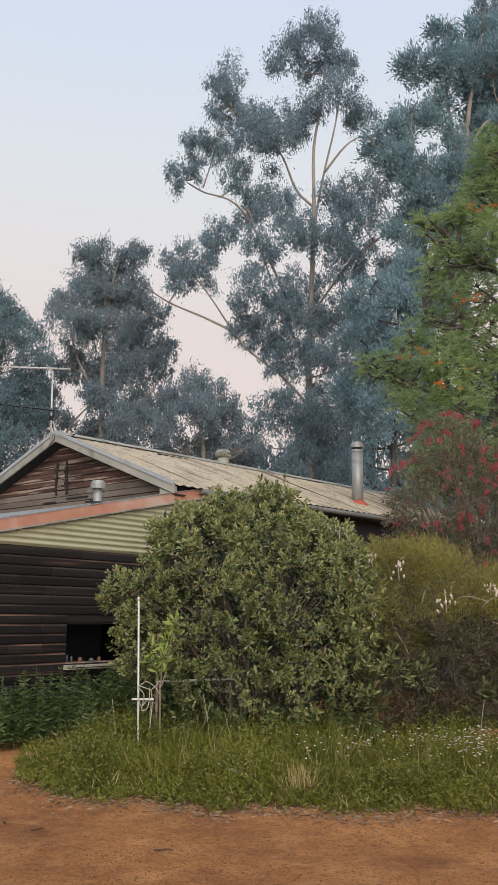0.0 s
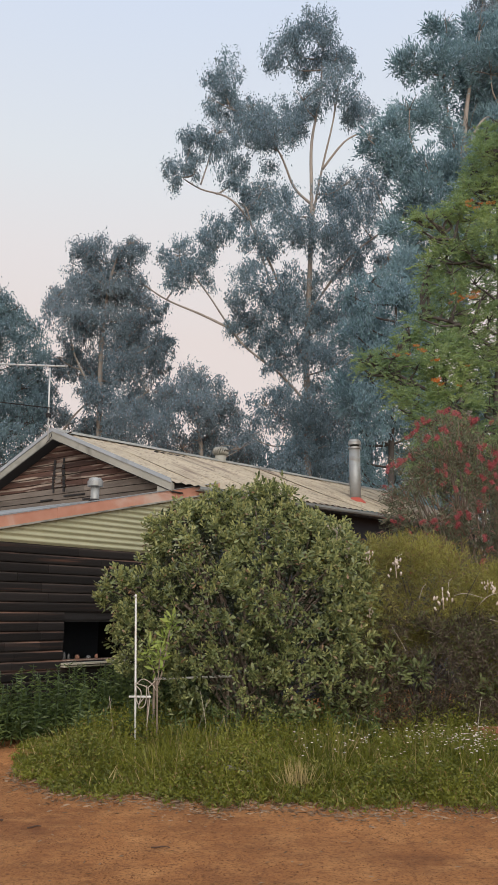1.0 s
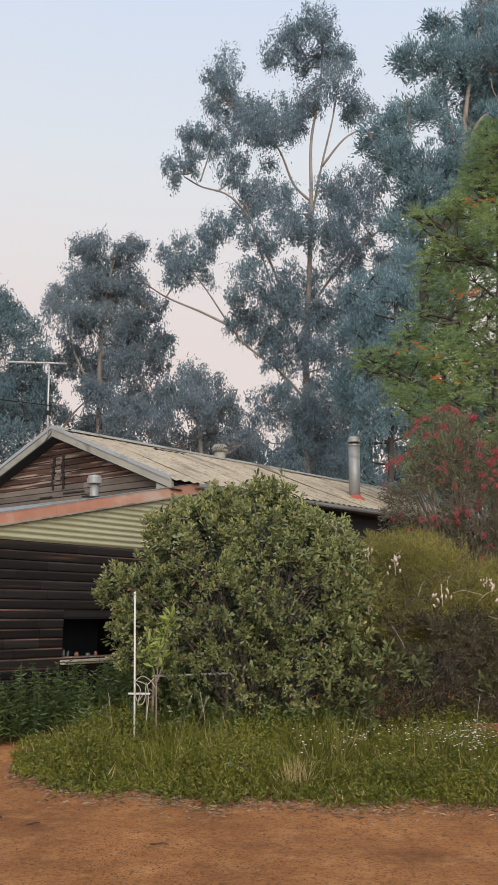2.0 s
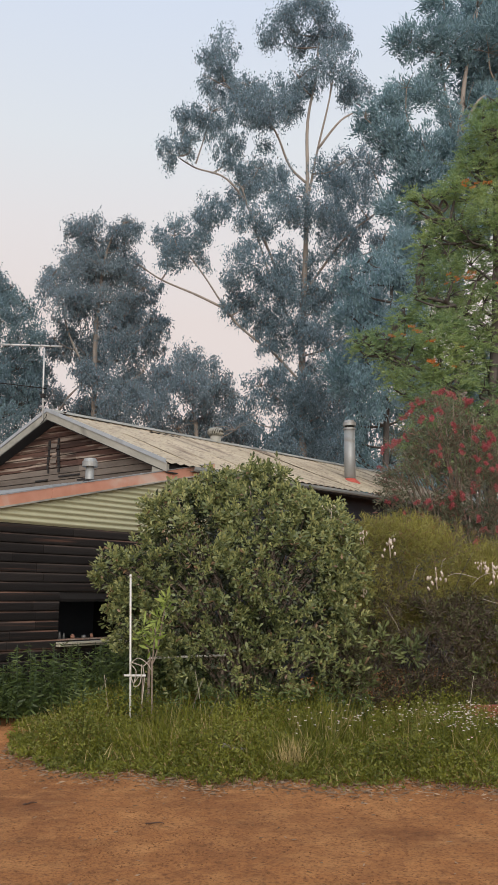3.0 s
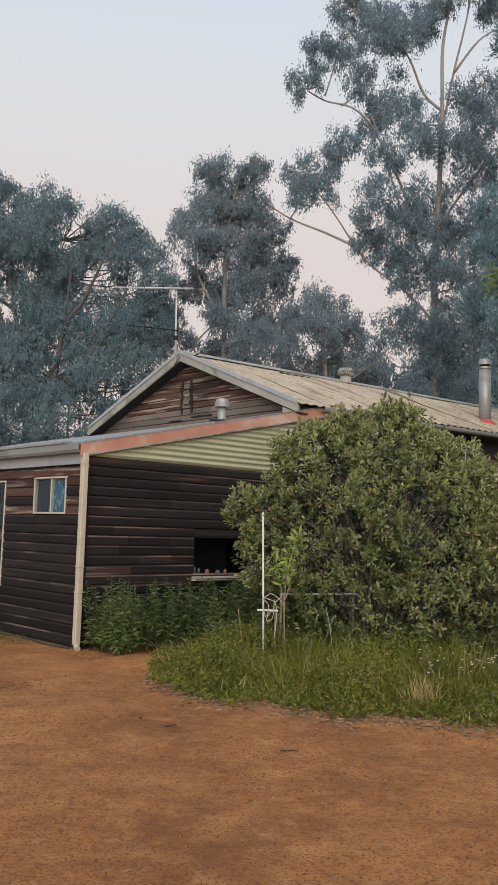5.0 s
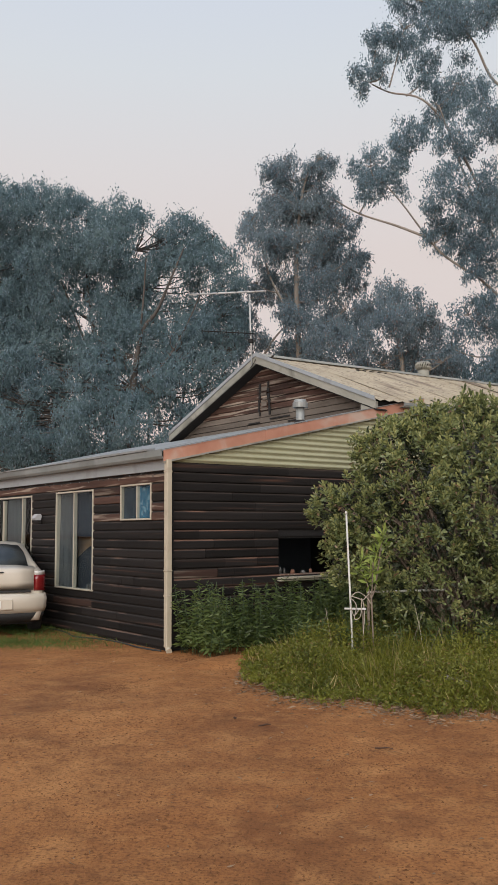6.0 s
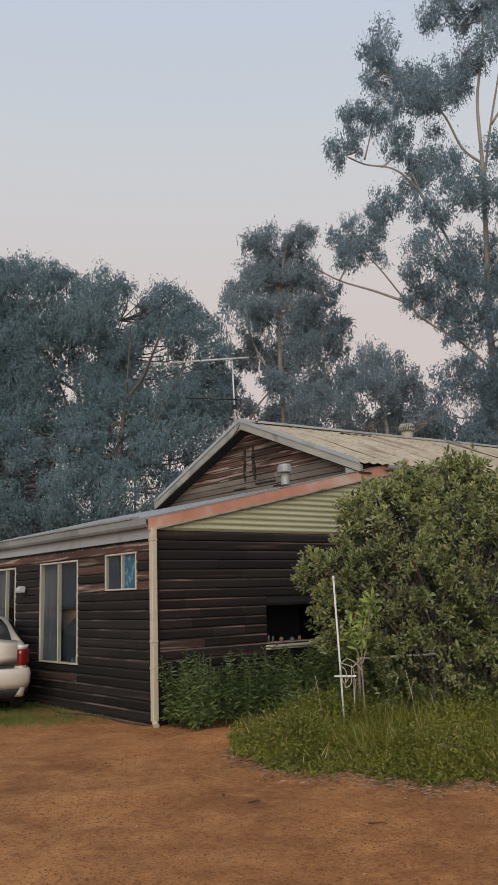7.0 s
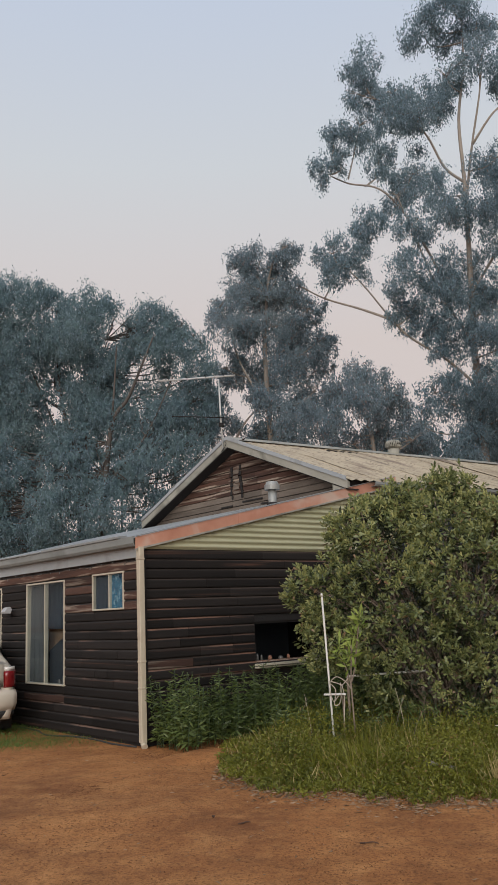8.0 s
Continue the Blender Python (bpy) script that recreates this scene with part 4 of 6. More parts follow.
def glass(name="window_glass"):
    m = bpy.data.materials.new(name)
    m.use_nodes = True
    n, l = m.node_tree.nodes, m.node_tree.links
    n.remove(n["Principled BSDF"])
    t, g, mx = n.new("ShaderNodeBsdfTransparent"), n.new("ShaderNodeBsdfGlossy"), n.new("ShaderNodeMixShader")
    t.inputs["Color"].default_value = (0.80, 0.84, 0.86, 1)
    g.inputs["Roughness"].default_value = 0.03
    mx.inputs[0].default_value = 0.035
    l.new(t.outputs[0], mx.inputs[1])
    l.new(g.outputs[0], mx.inputs[2])
    l.new(mx.outputs[0], n["Material Output"].inputs["Surface"])
    return m


M_GLASS = glass()


def side_window(y0, y1, z0, z1, split, w=0.025):
    """An aluminium sliding window in the side wall, with its mullion at split."""
    bm = bmesh.new()
    x0, x1 = -0.038, 0.06
    box(bm, x0, x1, y0, y0 + w, z0, z1, 0.004)
    box(bm, x0, x1, y1 - w, y1, z0, z1, 0.004)
    box(bm, x0, x1, y0 + w, y1 - w, z1 - w, z1, 0.004)
    box(bm, x0 - 0.01, x1, y0 + w, y1 - w, z0, z0 + w, 0.004)
    bmesh.ops.remove_doubles(bm, verts=bm.verts[:], dist=0.0005)
    win = part("window", bm, M_ALU, house, "cream aluminium sliding window")
    part("mullion", boxed(-0.034, 0.03, split - 0.013, split + 0.013, z0 + w, z1 - w, 0.004), M_ALU, win)
    for a, b, x in ((y0 + w, split - 0.014, -0.028), (split + 0.014, y1 - w, -0.018)):
        p = part("pane", boxed(x, x + 0.005, a, b, z0 + w, z1 - w), M_GLASS, win)
        p.visible_shadow = False
    return win


def curtain(y0, y1, z0, z1, material, parent, x=0.20, waves=9, amp=0.025, label="hanging curtain"):
    bm = bmesh.new()
    n = waves * 8
    lo = [bm.verts.new((x + amp * math.sin(k / 8 * math.tau + 0.6 * math.sin(k * 0.3)), y0 + (y1 - y0) * k / n, z0)) for k in range(n + 1)]
    hi = [bm.verts.new((x + 0.7 * amp * math.sin(k / 8 * math.tau), y0 + (y1 - y0) * k / n, z1)) for k in range(n + 1)]
    for k in range(n):
        bm.faces.new((lo[k], lo[k + 1], hi[k + 1], hi[k])).smooth = True
    bmesh.ops.solidify(bm, geom=bm.faces[:], thickness=0.003)
    return part("curtain", bm, material, parent, label)


win_small = side_window(*SIDE_OPEN[0], 0.83)
curtain(0.46, 0.84, 1.76, 2.22, M_BLUE, win_small, 0.02, 4, 0.012, "pale blue patterned curtain")
curtain(0.86, 1.28, 1.76, 2.22, M_NAVY, win_small, 0.02, 4, 0.012, "dark blue curtain")
win_tall = side_window(*SIDE_OPEN[1], 2.84)
curtain(2.95, 3.50, 0.64, 2.24, M_CURTAIN, win_tall, 0.075, 5, 0.05, "grey curtain drawn to one side")
win_far = side_window(*SIDE_OPEN[2], 4.92, 0.028)
part("mullion", boxed(-0.044, 0.03, 5.785, 5.815, 0.16, 2.16, 0.004), M_ALU, win_far)
curtain(5.05, 5.75, 0.14, 2.2, M_CURTAIN, win_far, 0.05, 7, 0.035, "pale grey curtain")

# tan and dark blocks added inside the tall window to draw its pane's patches
tan_block = thing("cabinet", HOUSE @ pose(0.42, 2.95, 0.10), "tan block added behind the pane for its tan patch", "cabinet")
part("body", boxed(-0.16, 0.25, -0.50, 0.45, 0.0, 1.38, 0.01), M_TAN, tan_block)
part("top", boxed(-0.18, 0.27, -0.52, 0.47, 1.38, 1.41, 0.006), M_TAN, tan_block)
M_DARK_BLOCK = mat("dark_blue_upholstery", (0.014, 0.019, 0.026), (0.03, 0.038, 0.048), 0.85, 4.0, 40.0, 0.2)
# invented dark shape, slanted like the dark patch seen in the pane
dark_block = thing("armchair", HOUSE @ pose(0.16, 2.80, 0.10), "dark blue slanted block added behind the pane for its dark patch", "armchair")
part("backrest", prism(bmesh.new(), [(-0.42, 0.30), (0.42, 0.30), (0.42, 0.92), (0.30, 1.02), (-0.20, 1.24), (-0.42, 1.28)], "x", -0.03, 0.06), M_DARK_BLOCK, dark_block)
part("base", boxed(-0.03, 0.08, -0.42, 0.42, 0.0, 0.29, 0.01), M_DARK_BLOCK, dark_block)
# cloth added to give the upper pane its dark room tone
curtain(2.20, 2.95, 1.50, 2.22, M_NAVY, win_tall, 0.075, 5, 0.012, "dark blue cloth added behind the dark upper pane")


def jar(place, r, h, material, label, group=""):
    prof = [(0.0, 0.75), (0.1, 1.0), (0.6, 1.0), (0.78, 0.8), (0.85, 0.62), (1.0, 0.66)]
    bm = tube(bmesh.new(), [(0, 0, a * h) for a, b in prof], [r * b for a, b in prof], 12)
    o = part("jar", bm, material)
    o.matrix_basis = place
    return tagged(o, label, "jar", group)


# front window: a dark opening with a pale sill and things along it
x0, x1, z0, z1 = FRONT_OPEN[0]
bm = bmesh.new()
box(bm, x0 - 0.03, x1 + 0.03, -0.14, 0.10, z0 - 0.058, z0 - 0.028, 0.004)
box(bm, x0 - 0.03, x1 + 0.03, -0.11, 0.02, z0 - 0.09, z0 - 0.066, 0.004)
win_front = part("window", bm, M_ALU, house, "dark open window with a pale metal sill")
bm = bmesh.new()
box(bm, x0, x0 + 0.03, 0.02, 0.09, z0, z1)
box(bm, x1 - 0.03, x1, 0.02, 0.09, z0, z1)
box(bm, x0 + 0.03, x1 - 0.03, 0.02, 0.09, z1 - 0.03, z1)
bmesh.ops.remove_doubles(bm, verts=bm.verts[:], dist=0.0005)
part("window_frame", bm, M_BACK, win_front)
part("stool", boxed(x0, x1, -0.02, 0.20, z0 - 0.026, z0 + 0.001, 0.003), M_ALU, win_front, "inner sill board")
for k, (x, r, h, m, lab) in enumerate(((2.02, 0.035, 0.16, M_FROST, "pale glass jar on the window sill"), (2.10, 0.03, 0.13, M_FROST, "small pale jar on the window sill"),
                                       (2.26, 0.055, 0.10, M_BROWNPOT, "terracotta pot on the window sill"), (2.47, 0.06, 0.07, M_FROST, "pale cup on the window sill"),
                                       (2.62, 0.04, 0.10, M_BROWNPOT, "brown jar on the window sill"))):
    jar(HOUSE @ pose(x, 0.14, z0 + 0.002), r * 0.62, h * 0.62, m, lab, "jars on the sill")

for y, r, h in ((2.30, 0.035, 0.10), (2.42, 0.03, 0.13), (2.55, 0.028, 0.08)):
    jar(HOUSE @ pose(0.085, y, 0.672), r, h, M_FROST, "small pale jar inside the tall window", "jars in the tall window")

# wall floodlight beside the tall window
M_LAMP = mat("grey_plastic", (0.30, 0.31, 0.33), (0.40, 0.41, 0.43), 0.4, 3.0, 30.0, 0.05)
lamp = thing("wall_light", HOUSE @ pose(-0.06, 4.06, 1.83), "grey plastic floodlight on the timber wall", "wall light")
part("bracket", tube(bmesh.new(), curve_pts([(0.04, 0.16, 0.02), (-0.03, 0.12, 0.04), (-0.06, 0.02, 0.03)], 4), 0.014, 8), M_LAMP, lamp)
bm = bmesh.new()
prism(bm, [(-0.15, -0.02), (-0.12, -0.055), (-0.03, -0.055), (-0.01, 0.015), (-0.035, 0.055), (-0.095, 0.05)], "y", -0.09, 0.06)
bmesh.ops.bevel(bm, geom=bm.edges[:], offset=0.008, segments=1, affect="EDGES")
part("lamp_body", bm, M_LAMP, lamp)
part("sensor", tube(bmesh.new(), [(-0.02, -0.02, -0.05), (-0.03, -0.02, -0.11)], [0.035, 0.045], 10), M_BACK, lamp)

M_AERIAL = mat("dull_aluminium", (0.40, 0.41, 0.41), (0.52, 0.53, 0.52), 0.45, 4.0, 25.0, 0.05, 0.002, metal=0.2)
# ---- television aerial at the gable ----
aerial = thing("tv_aerial", HOUSE @ pose(3.82, 3.06, 4.92), "thin metal television aerial on a mast", "aerial")
bm = bmesh.new()
tube(bm, [(0, 0.06, -0.16), (-0.03, 0.06, 0.45), (-0.06, 0.05, 1.24)], 0.017, 8)
part("mast", bm, M_AERIAL, aerial)
part("clamp", boxed(-0.06, 0.01, 0.02, 0.10, 0.28, 0.36, 0.006), M_BACK, aerial)
left_end, right_end = Vector((-1.02, 0.73, 1.23)), Vector((0.04, -0.35, 1.23))
part("boom", tube(bmesh.new(), [left_end, right_end], 0.017, 8), M_AERIAL, aerial)
across = Vector((0.71, 0.70, 0.0)) * -1
for k in range(9):
    c = left_end.lerp(right_end, 0.02 + k * 0.12)
    half = 0.28 - 0.012 * k
    part("element", tube(bmesh.new(), [c - across * half, c + across * half], 0.006, 6), M_BACK if k % 2 else M_AERIAL, aerial)
low_l, low_r = Vector((-0.80, 0.62, 0.52)), Vector((0.0, 0.0, 0.46))
part("boom", tube(bmesh.new(), [low_l, low_r], 0.010, 6), M_BACK, aerial)
for k in range(9):
    c = low_l.lerp(low_r, 0.02 + k * 0.115)
    part("element", tube(bmesh.new(), [c - Vector((0, 0, 0.05)), c + Vector((0, 0, 0.05))], 0.004, 5), M_BACK, aerial)
part("cable", tube(bmesh.new(), curve_pts([(-0.02, 0.07, 0.30), (0.03, 0.02, 0.02), (-0.02, -0.05, -0.10), (0.0, 0.12, -0.20)], 5), 0.007, 6), M_BACK, aerial)

# ---- parked sedan: local y forward from the rear bumper, x to its right ----
M_PAINT = mat("cream_car_paint", (0.50, 0.455, 0.385), (0.54, 0.495, 0.42), 0.28, 1.5, 8.0, 0.0, spec=0.6)
M_PAINT.node_tree.nodes["Principled BSDF"].inputs["Coat Weight"].default_value = 0.5
M_RUBBER = mat("black_rubber", (0.02, 0.02, 0.02), (0.04, 0.04, 0.04), 0.8, 3.0, 30.0, 0.2)
M_PLASTIC = mat("dark_bumper_plastic", (0.022, 0.022, 0.024), (0.038, 0.038, 0.038), 0.75, 3.0, 30.0, 0.1, spec=0.2)
M_CARGLASS = mat("tinted_car_glass", (0.05, 0.065, 0.075), (0.07, 0.085, 0.095), 0.08, 2.0, 8.0, 0.0, spec=0.8)
M_TAIL = mat("red_lamp_glass", (0.13, 0.006, 0.008), (0.19, 0.010, 0.011), 0.12, 4.0, 30.0, 0.0, spec=0.8)
M_CLEAR = mat("clear_lamp_glass", (0.55, 0.53, 0.50), (0.65, 0.63, 0.60), 0.15, 4.0, 30.0, 0.0, spec=0.8)
M_CHROME = mat("chrome", (0.60, 0.60, 0.60), (0.68, 0.68, 0.68), 0.15, 4.0, 30.0, 0.0, metal=1.0)
M_PLATE = mat("white_plate", (0.62, 0.62, 0.60), (0.70, 0.70, 0.68), 0.5, 3.0, 30.0, 0.0)


def loft(bm, sections, close_ends=True):
    rings = [[bm.verts.new(p) for p in s] for s in sections]
    n = len(rings[0])
    for a, b in zip(rings, rings[1:]):
        for k in range(n):
            bm.faces.new((a[k], a[(k + 1) % n], b[(k + 1) % n], b[k])).smooth = True
    if close_ends:
        bm.faces.new(rings[0][::-1])
        bm.faces.new(rings[-1])
    bmesh.ops.recalc_face_normals(bm, faces=bm.faces[:])
    return bm


def body_ring(y, half, z0, z1, crown=0.03, tuck=0.05):
    """A rounded box section of the car at y."""
    right = [(half - tuck, z0), (half - 0.01, z0 + 0.12), (half, z0 + (z1 - z0) * 0.5), (half - 0.03, z1 - 0.10), (half - 0.09, z1 - 0.02), (half * 0.5, z1 + crown * 0.7), (0.0, z1 + crown)]
    pts = right + [(-x, z) for x, z in right[-2::-1]]
    return [(x, y, z) for x, z in pts]


car = thing("car", pose(-6.80, 11.44, 0, 0, 0, 31.5), "cream four-door sedan parked on grass beside the wall", "car")
bm = loft(bmesh.new(), [body_ring(0.10, 0.74, 0.30, 1.00), body_ring(0.14, 0.80, 0.24, 1.03), body_ring(0.45, 0.85, 0.22, 1.05), body_ring(0.9, 0.865, 0.20, 1.02), body_ring(2.2, 0.87, 0.20, 0.98),
                        body_ring(3.2, 0.865, 0.20, 0.97), body_ring(3.9, 0.84, 0.22, 0.88), body_ring(4.35, 0.76, 0.26, 0.74), body_ring(4.45, 0.66, 0.32, 0.62)])
part("body", bm, M_PAINT, car)


def roof_ring(y, half, z1, z0=0.98):
    right = [(half + 0.10, z0), (half + 0.04, z0 + (z1 - z0) * 0.5), (half - 0.06, z1 - 0.05), (half - 0.20, z1 - 0.005), (0.0, z1 + 0.02)]
    return [(x, y, z) for x, z in right + [(-x, z) for x, z in right[-2::-1]]]


bm = loft(bmesh.new(), [roof_ring(0.52, 0.70, 1.03), roof_ring(0.85, 0.66, 1.26), roof_ring(1.2, 0.64, 1.385), roof_ring(1.7, 0.64, 1.42), roof_ring(2.3, 0.65, 1.41), roof_ring(2.7, 0.66, 1.34), roof_ring(3.3, 0.70, 1.0)])
part("cabin", bm, M_PAINT, car)
# rear window, side windows
bm = bmesh.new()
rows = [[bm.verts.new((half * k, y, z - drop * abs(k) ** 2)) for k in (-1, -0.5, 0, 0.5, 1)] for y, z, half, drop in ((0.485, 1.075, 0.60, 0.03), (0.66, 1.20, 0.575, 0.035), (0.83, 1.305, 0.545, 0.045), (1.06, 1.395, 0.47, 0.03))]
for p, q in zip(rows, rows[1:]):
    for k in range(4):
        bm.faces.new((p[k], p[k + 1], q[k + 1], q[k])).smooth = True
bmesh.ops.solidify(bm, geom=bm.faces[:], thickness=0.012)
part("rear_window", bm, M_CARGLASS, car)
for s in (-1, 1):
    bm = bmesh.new()
    q = [bm.verts.new((s * x, y, z)) for x, y, z in ((0.775, 0.80, 1.05), (0.765, 3.0, 1.03), (0.655, 2.55, 1.345), (0.640, 1.35, 1.345))]
    bm.faces.new(q)
    bmesh.ops.solidify(bm, geom=bm.faces[:], thickness=0.012)
    part("side_window", bm, M_CARGLASS, car)
# boot lid panel, bumper, lower valance
bm = loft(bmesh.new(), [[(x, y + 0.03 * (abs(x) / 0.66) ** 3, z) for x, z in ((-0.66, z0), (-0.4, z0), (0.0, z0), (0.4, z0), (0.66, z0), (0.66, z0 + 0.02), (0.4, z0 + 0.02), (0.0, z0 + 0.02), (-0.4, z0 + 0.02), (-0.66, z0 + 0.02))]
                        for y, z0 in ((0.050, 0.70), (0.042, 0.82), (0.050, 0.93), (0.062, 0.99), (0.12, 1.045))])
part("boot_lid", bm, M_PAINT, car)
def bumper_ring(z, half, y):
    xs = (-1.0, -0.93, -0.75, -0.4, 0.0, 0.4, 0.75, 0.93, 1.0)
    face = [(half * k, y + 0.17 * abs(k) ** 5, z) for k in xs]
    return face + [(half, 0.62, z), (half - 0.06, 0.62, z), (half - 0.06, 0.28, z), (-half + 0.06, 0.28, z), (-half + 0.06, 0.62, z), (-half, 0.62, z)]


part("bumper", loft(bmesh.new(), [bumper_ring(0.36, 0.83, 0.02), bumper_ring(0.45, 0.86, -0.02), bumper_ring(0.58, 0.865, -0.03), bumper_ring(0.645, 0.85, 0.0), bumper_ring(0.66, 0.83, 0.04)]), M_PAINT, car)
part("valance", loft(bmesh.new(), [bumper_ring(0.22, 0.76, 0.09), bumper_ring(0.30, 0.82, 0.03), bumper_ring(0.362, 0.832, 0.015)]), M_PLASTIC, car, "black lower bumper edge")
part("plate_recess", boxed(-0.36, 0.36, -0.037, 0.02, 0.42, 0.58, 0.01), M_PAINT, car)
plate = part("plate", boxed(-0.19, 0.19, -0.047, -0.036, 0.445, 0.555, 0.004), M_PLATE, car, "white plate")
for x, w in ((-0.13, 0.05), (-0.06, 0.05), (0.06, 0.035), (0.12, 0.05)):
    part("bar", boxed(x - w / 2, x + w / 2, -0.050, -0.046, 0.475, 0.53), M_PLASTIC, plate)
part("trim_strip", boxed(-0.62, 0.62, 0.020, 0.07, 0.672, 0.700, 0.006), M_PLASTIC, car, "dark strip over the bumper")
bm = tube(bmesh.new(), [(0, 0.045, 0.845), (0, 0.022, 0.845), (0, 0.018, 0.845)], [0.058, 0.058, 0.045], 20)
part("badge", bm, M_CHROME, car, "round chrome badge")
# dark strip added to draw the slot across the boot lid
part("brake_light", boxed(-0.22, 0.22, 0.035, 0.08, 0.965, 0.985, 0.004), M_PLASTIC, car)
for s in (-1, 1):
    bm = loft(bmesh.new(), [[(s * x, y, z) for x, y in ((0.665, 0.09), (0.74, 0.095), (0.80, 0.135), (0.845, 0.22), (0.855, 0.36), (0.80, 0.36), (0.68, 0.18))] for z in (0.69, 0.74, 0.86, 0.925)])
    lampo = part("tail_light", bm, M_TAIL, car, "red tail lamp")
    bm = loft(bmesh.new(), [[(s * x, y, z) for x, y in ((0.665, 0.10), (0.74, 0.105), (0.795, 0.145), (0.835, 0.23), (0.84, 0.36), (0.80, 0.36), (0.68, 0.18))] for z in (0.926, 0.96, 0.985)])
    part("lens", bm, M_CLEAR, lampo, "clear upper lens")
for x, y in ((-0.74, 0.98), (0.74, 0.98), (-0.74, 3.62), (0.74, 3.62)):
    prof = [(-0.10, 0.22), (-0.10, 0.29), (-0.07, 0.315), (0.07, 0.315), (0.10, 0.29), (0.10, 0.22)]
    wheel = part("wheel", tube(bmesh.new(), [(x + a, y, 0.315) for a, r in prof], [r for a, r in prof], 24), M_RUBBER, car, "black tyre")
    part("rim", tube(bmesh.new(), [(x + a, y, 0.315) for a in (-0.104, -0.09, 0.09, 0.104)], [0.19, 0.21, 0.21, 0.19], 20), M_CHROME, wheel)
part("underside", boxed(-0.66, 0.66, 0.35, 4.2, 0.17, 0.24), M_PLASTIC, car)

# ---- shrubs, grass and small plants ----
L_BUSH = leaf_mat("olive_rosette_leaf", (0.07, 0.095, 0.036), (0.24, 0.275, 0.11), 0.42, 0.30, 1.6, 0.5, tint=(0.26, 0.17, 0.10), tint_share=0.03)
L_YOUNG = leaf_mat("young_rosette_leaf", (0.20, 0.225, 0.08), (0.47, 0.47, 0.20), 0.42, 0.30, 1.6, 0.5)
# inner leaves of the large shrub: crown shade put into a darker colour
L_BUSH_SHADE = leaf_mat("inner_bush_leaf", (0.022, 0.032, 0.018), (0.07, 0.085, 0.045), 0.5, 0.2, 1.2)
L_OLIVE = leaf_mat("fine_olive_needle", (0.13, 0.13, 0.03), (0.40, 0.365, 0.095), 0.55, 0.4, 1.3, tint=(0.20, 0.13, 0.07), tint_share=0.12)
L_BROWN = leaf_mat("dry_shrub_leaf", (0.04, 0.03, 0.024), (0.125, 0.092, 0.062), 0.6, 0.2, 1.2, tint=(0.12, 0.14, 0.05), tint_share=0.22)
L_BOTTLE = leaf_mat("bottlebrush_leaf", (0.07, 0.085, 0.052), (0.20, 0.21, 0.13), 0.5, 0.3, 0.9, tint=(0.24, 0.12, 0.10), tint_share=0.16)
L_RED = leaf_mat("red_bristle", (0.37, 0.06, 0.075), (0.54, 0.17, 0.18), 0.5, 0.35, 8.0)
L_ORANGE = leaf_mat("orange_bristle", (0.55, 0.13, 0.02), (0.75, 0.26, 0.05), 0.5, 0.3, 8.0)
L_GRASS = leaf_mat("grass_blade", (0.072, 0.092, 0.013), (0.28, 0.275, 0.042), 0.5, 0.5, 1.1, tint=(0.36, 0.29, 0.12), tint_share=0.10)
L_WEED = leaf_mat("weed_leaf", (0.063, 0.08, 0.013), (0.245, 0.247, 0.037), 0.5, 0.35, 1.3, tint=(0.22, 0.15, 0.05), tint_share=0.06)
L_HERB = leaf_mat("dark_herb_leaf", (0.042, 0.068, 0.02), (0.135, 0.18, 0.052), 0.45, 0.3, 1.5)
L_SAP = leaf_mat("sapling_leaf", (0.20, 0.29, 0.05), (0.44, 0.52, 0.15), 0.4, 0.45, 3.0)
L_STRAW = leaf_mat("straw", (0.32, 0.25, 0.10), (0.50, 0.40, 0.19), 0.7, 0.3, 2.0)
L_WHITE = leaf_mat("white_petal", (0.74, 0.68, 0.62), (0.86, 0.82, 0.78), 0.6, 0.3, 3.0, tint=(0.66, 0.42, 0.42), tint_share=0.2)
L_LITTER = leaf_mat("dead_leaf", (0.10, 0.062, 0.036), (0.34, 0.235, 0.15), 0.8, 0.1, 3.0)
L_LAWN = leaf_mat("lawn_blade", (0.05, 0.095, 0.02), (0.15, 0.22, 0.05), 0.5, 0.4, 1.5)
M_TWIG = mat("grey_twig", (0.12, 0.09, 0.07), (0.24, 0.19, 0.15), 0.9, 5.0, 40.0, 0.2)
M_STALK = mat("green_stalk", (0.03, 0.055, 0.025), (0.06, 0.09, 0.04), 0.8, 5.0, 40.0, 0.1)
M_BUD = mat("cream_bud", (0.42, 0.34, 0.28), (0.62, 0.52, 0.44), 0.6, 20.0, 60.0, 0.1)
M_POLE = mat("white_pole_paint", (0.46, 0.45, 0.42), (0.58, 0.57, 0.54), 0.5, 4.0, 30.0, 0.1, stain=(0.40, 0.29, 0.14), stain_at=(0.6, 0.75), stain_scale=2.5)
M_ROPE = mat("pale_rope", (0.30, 0.26, 0.21), (0.43, 0.38, 0.31), 0.9, 30.0, 120.0, 0.4)
M_BRICK = mat("red_brick", (0.22, 0.07, 0.045), (0.34, 0.13, 0.085), 0.9, 6.0, 40.0, 0.4, per_piece=0.25)
M_STONE = mat("yard_pebble", (0.075, 0.030, 0.013), (0.27, 0.12, 0.048), 0.95, 30.0, 90.0, 0.0, spec=0.08)


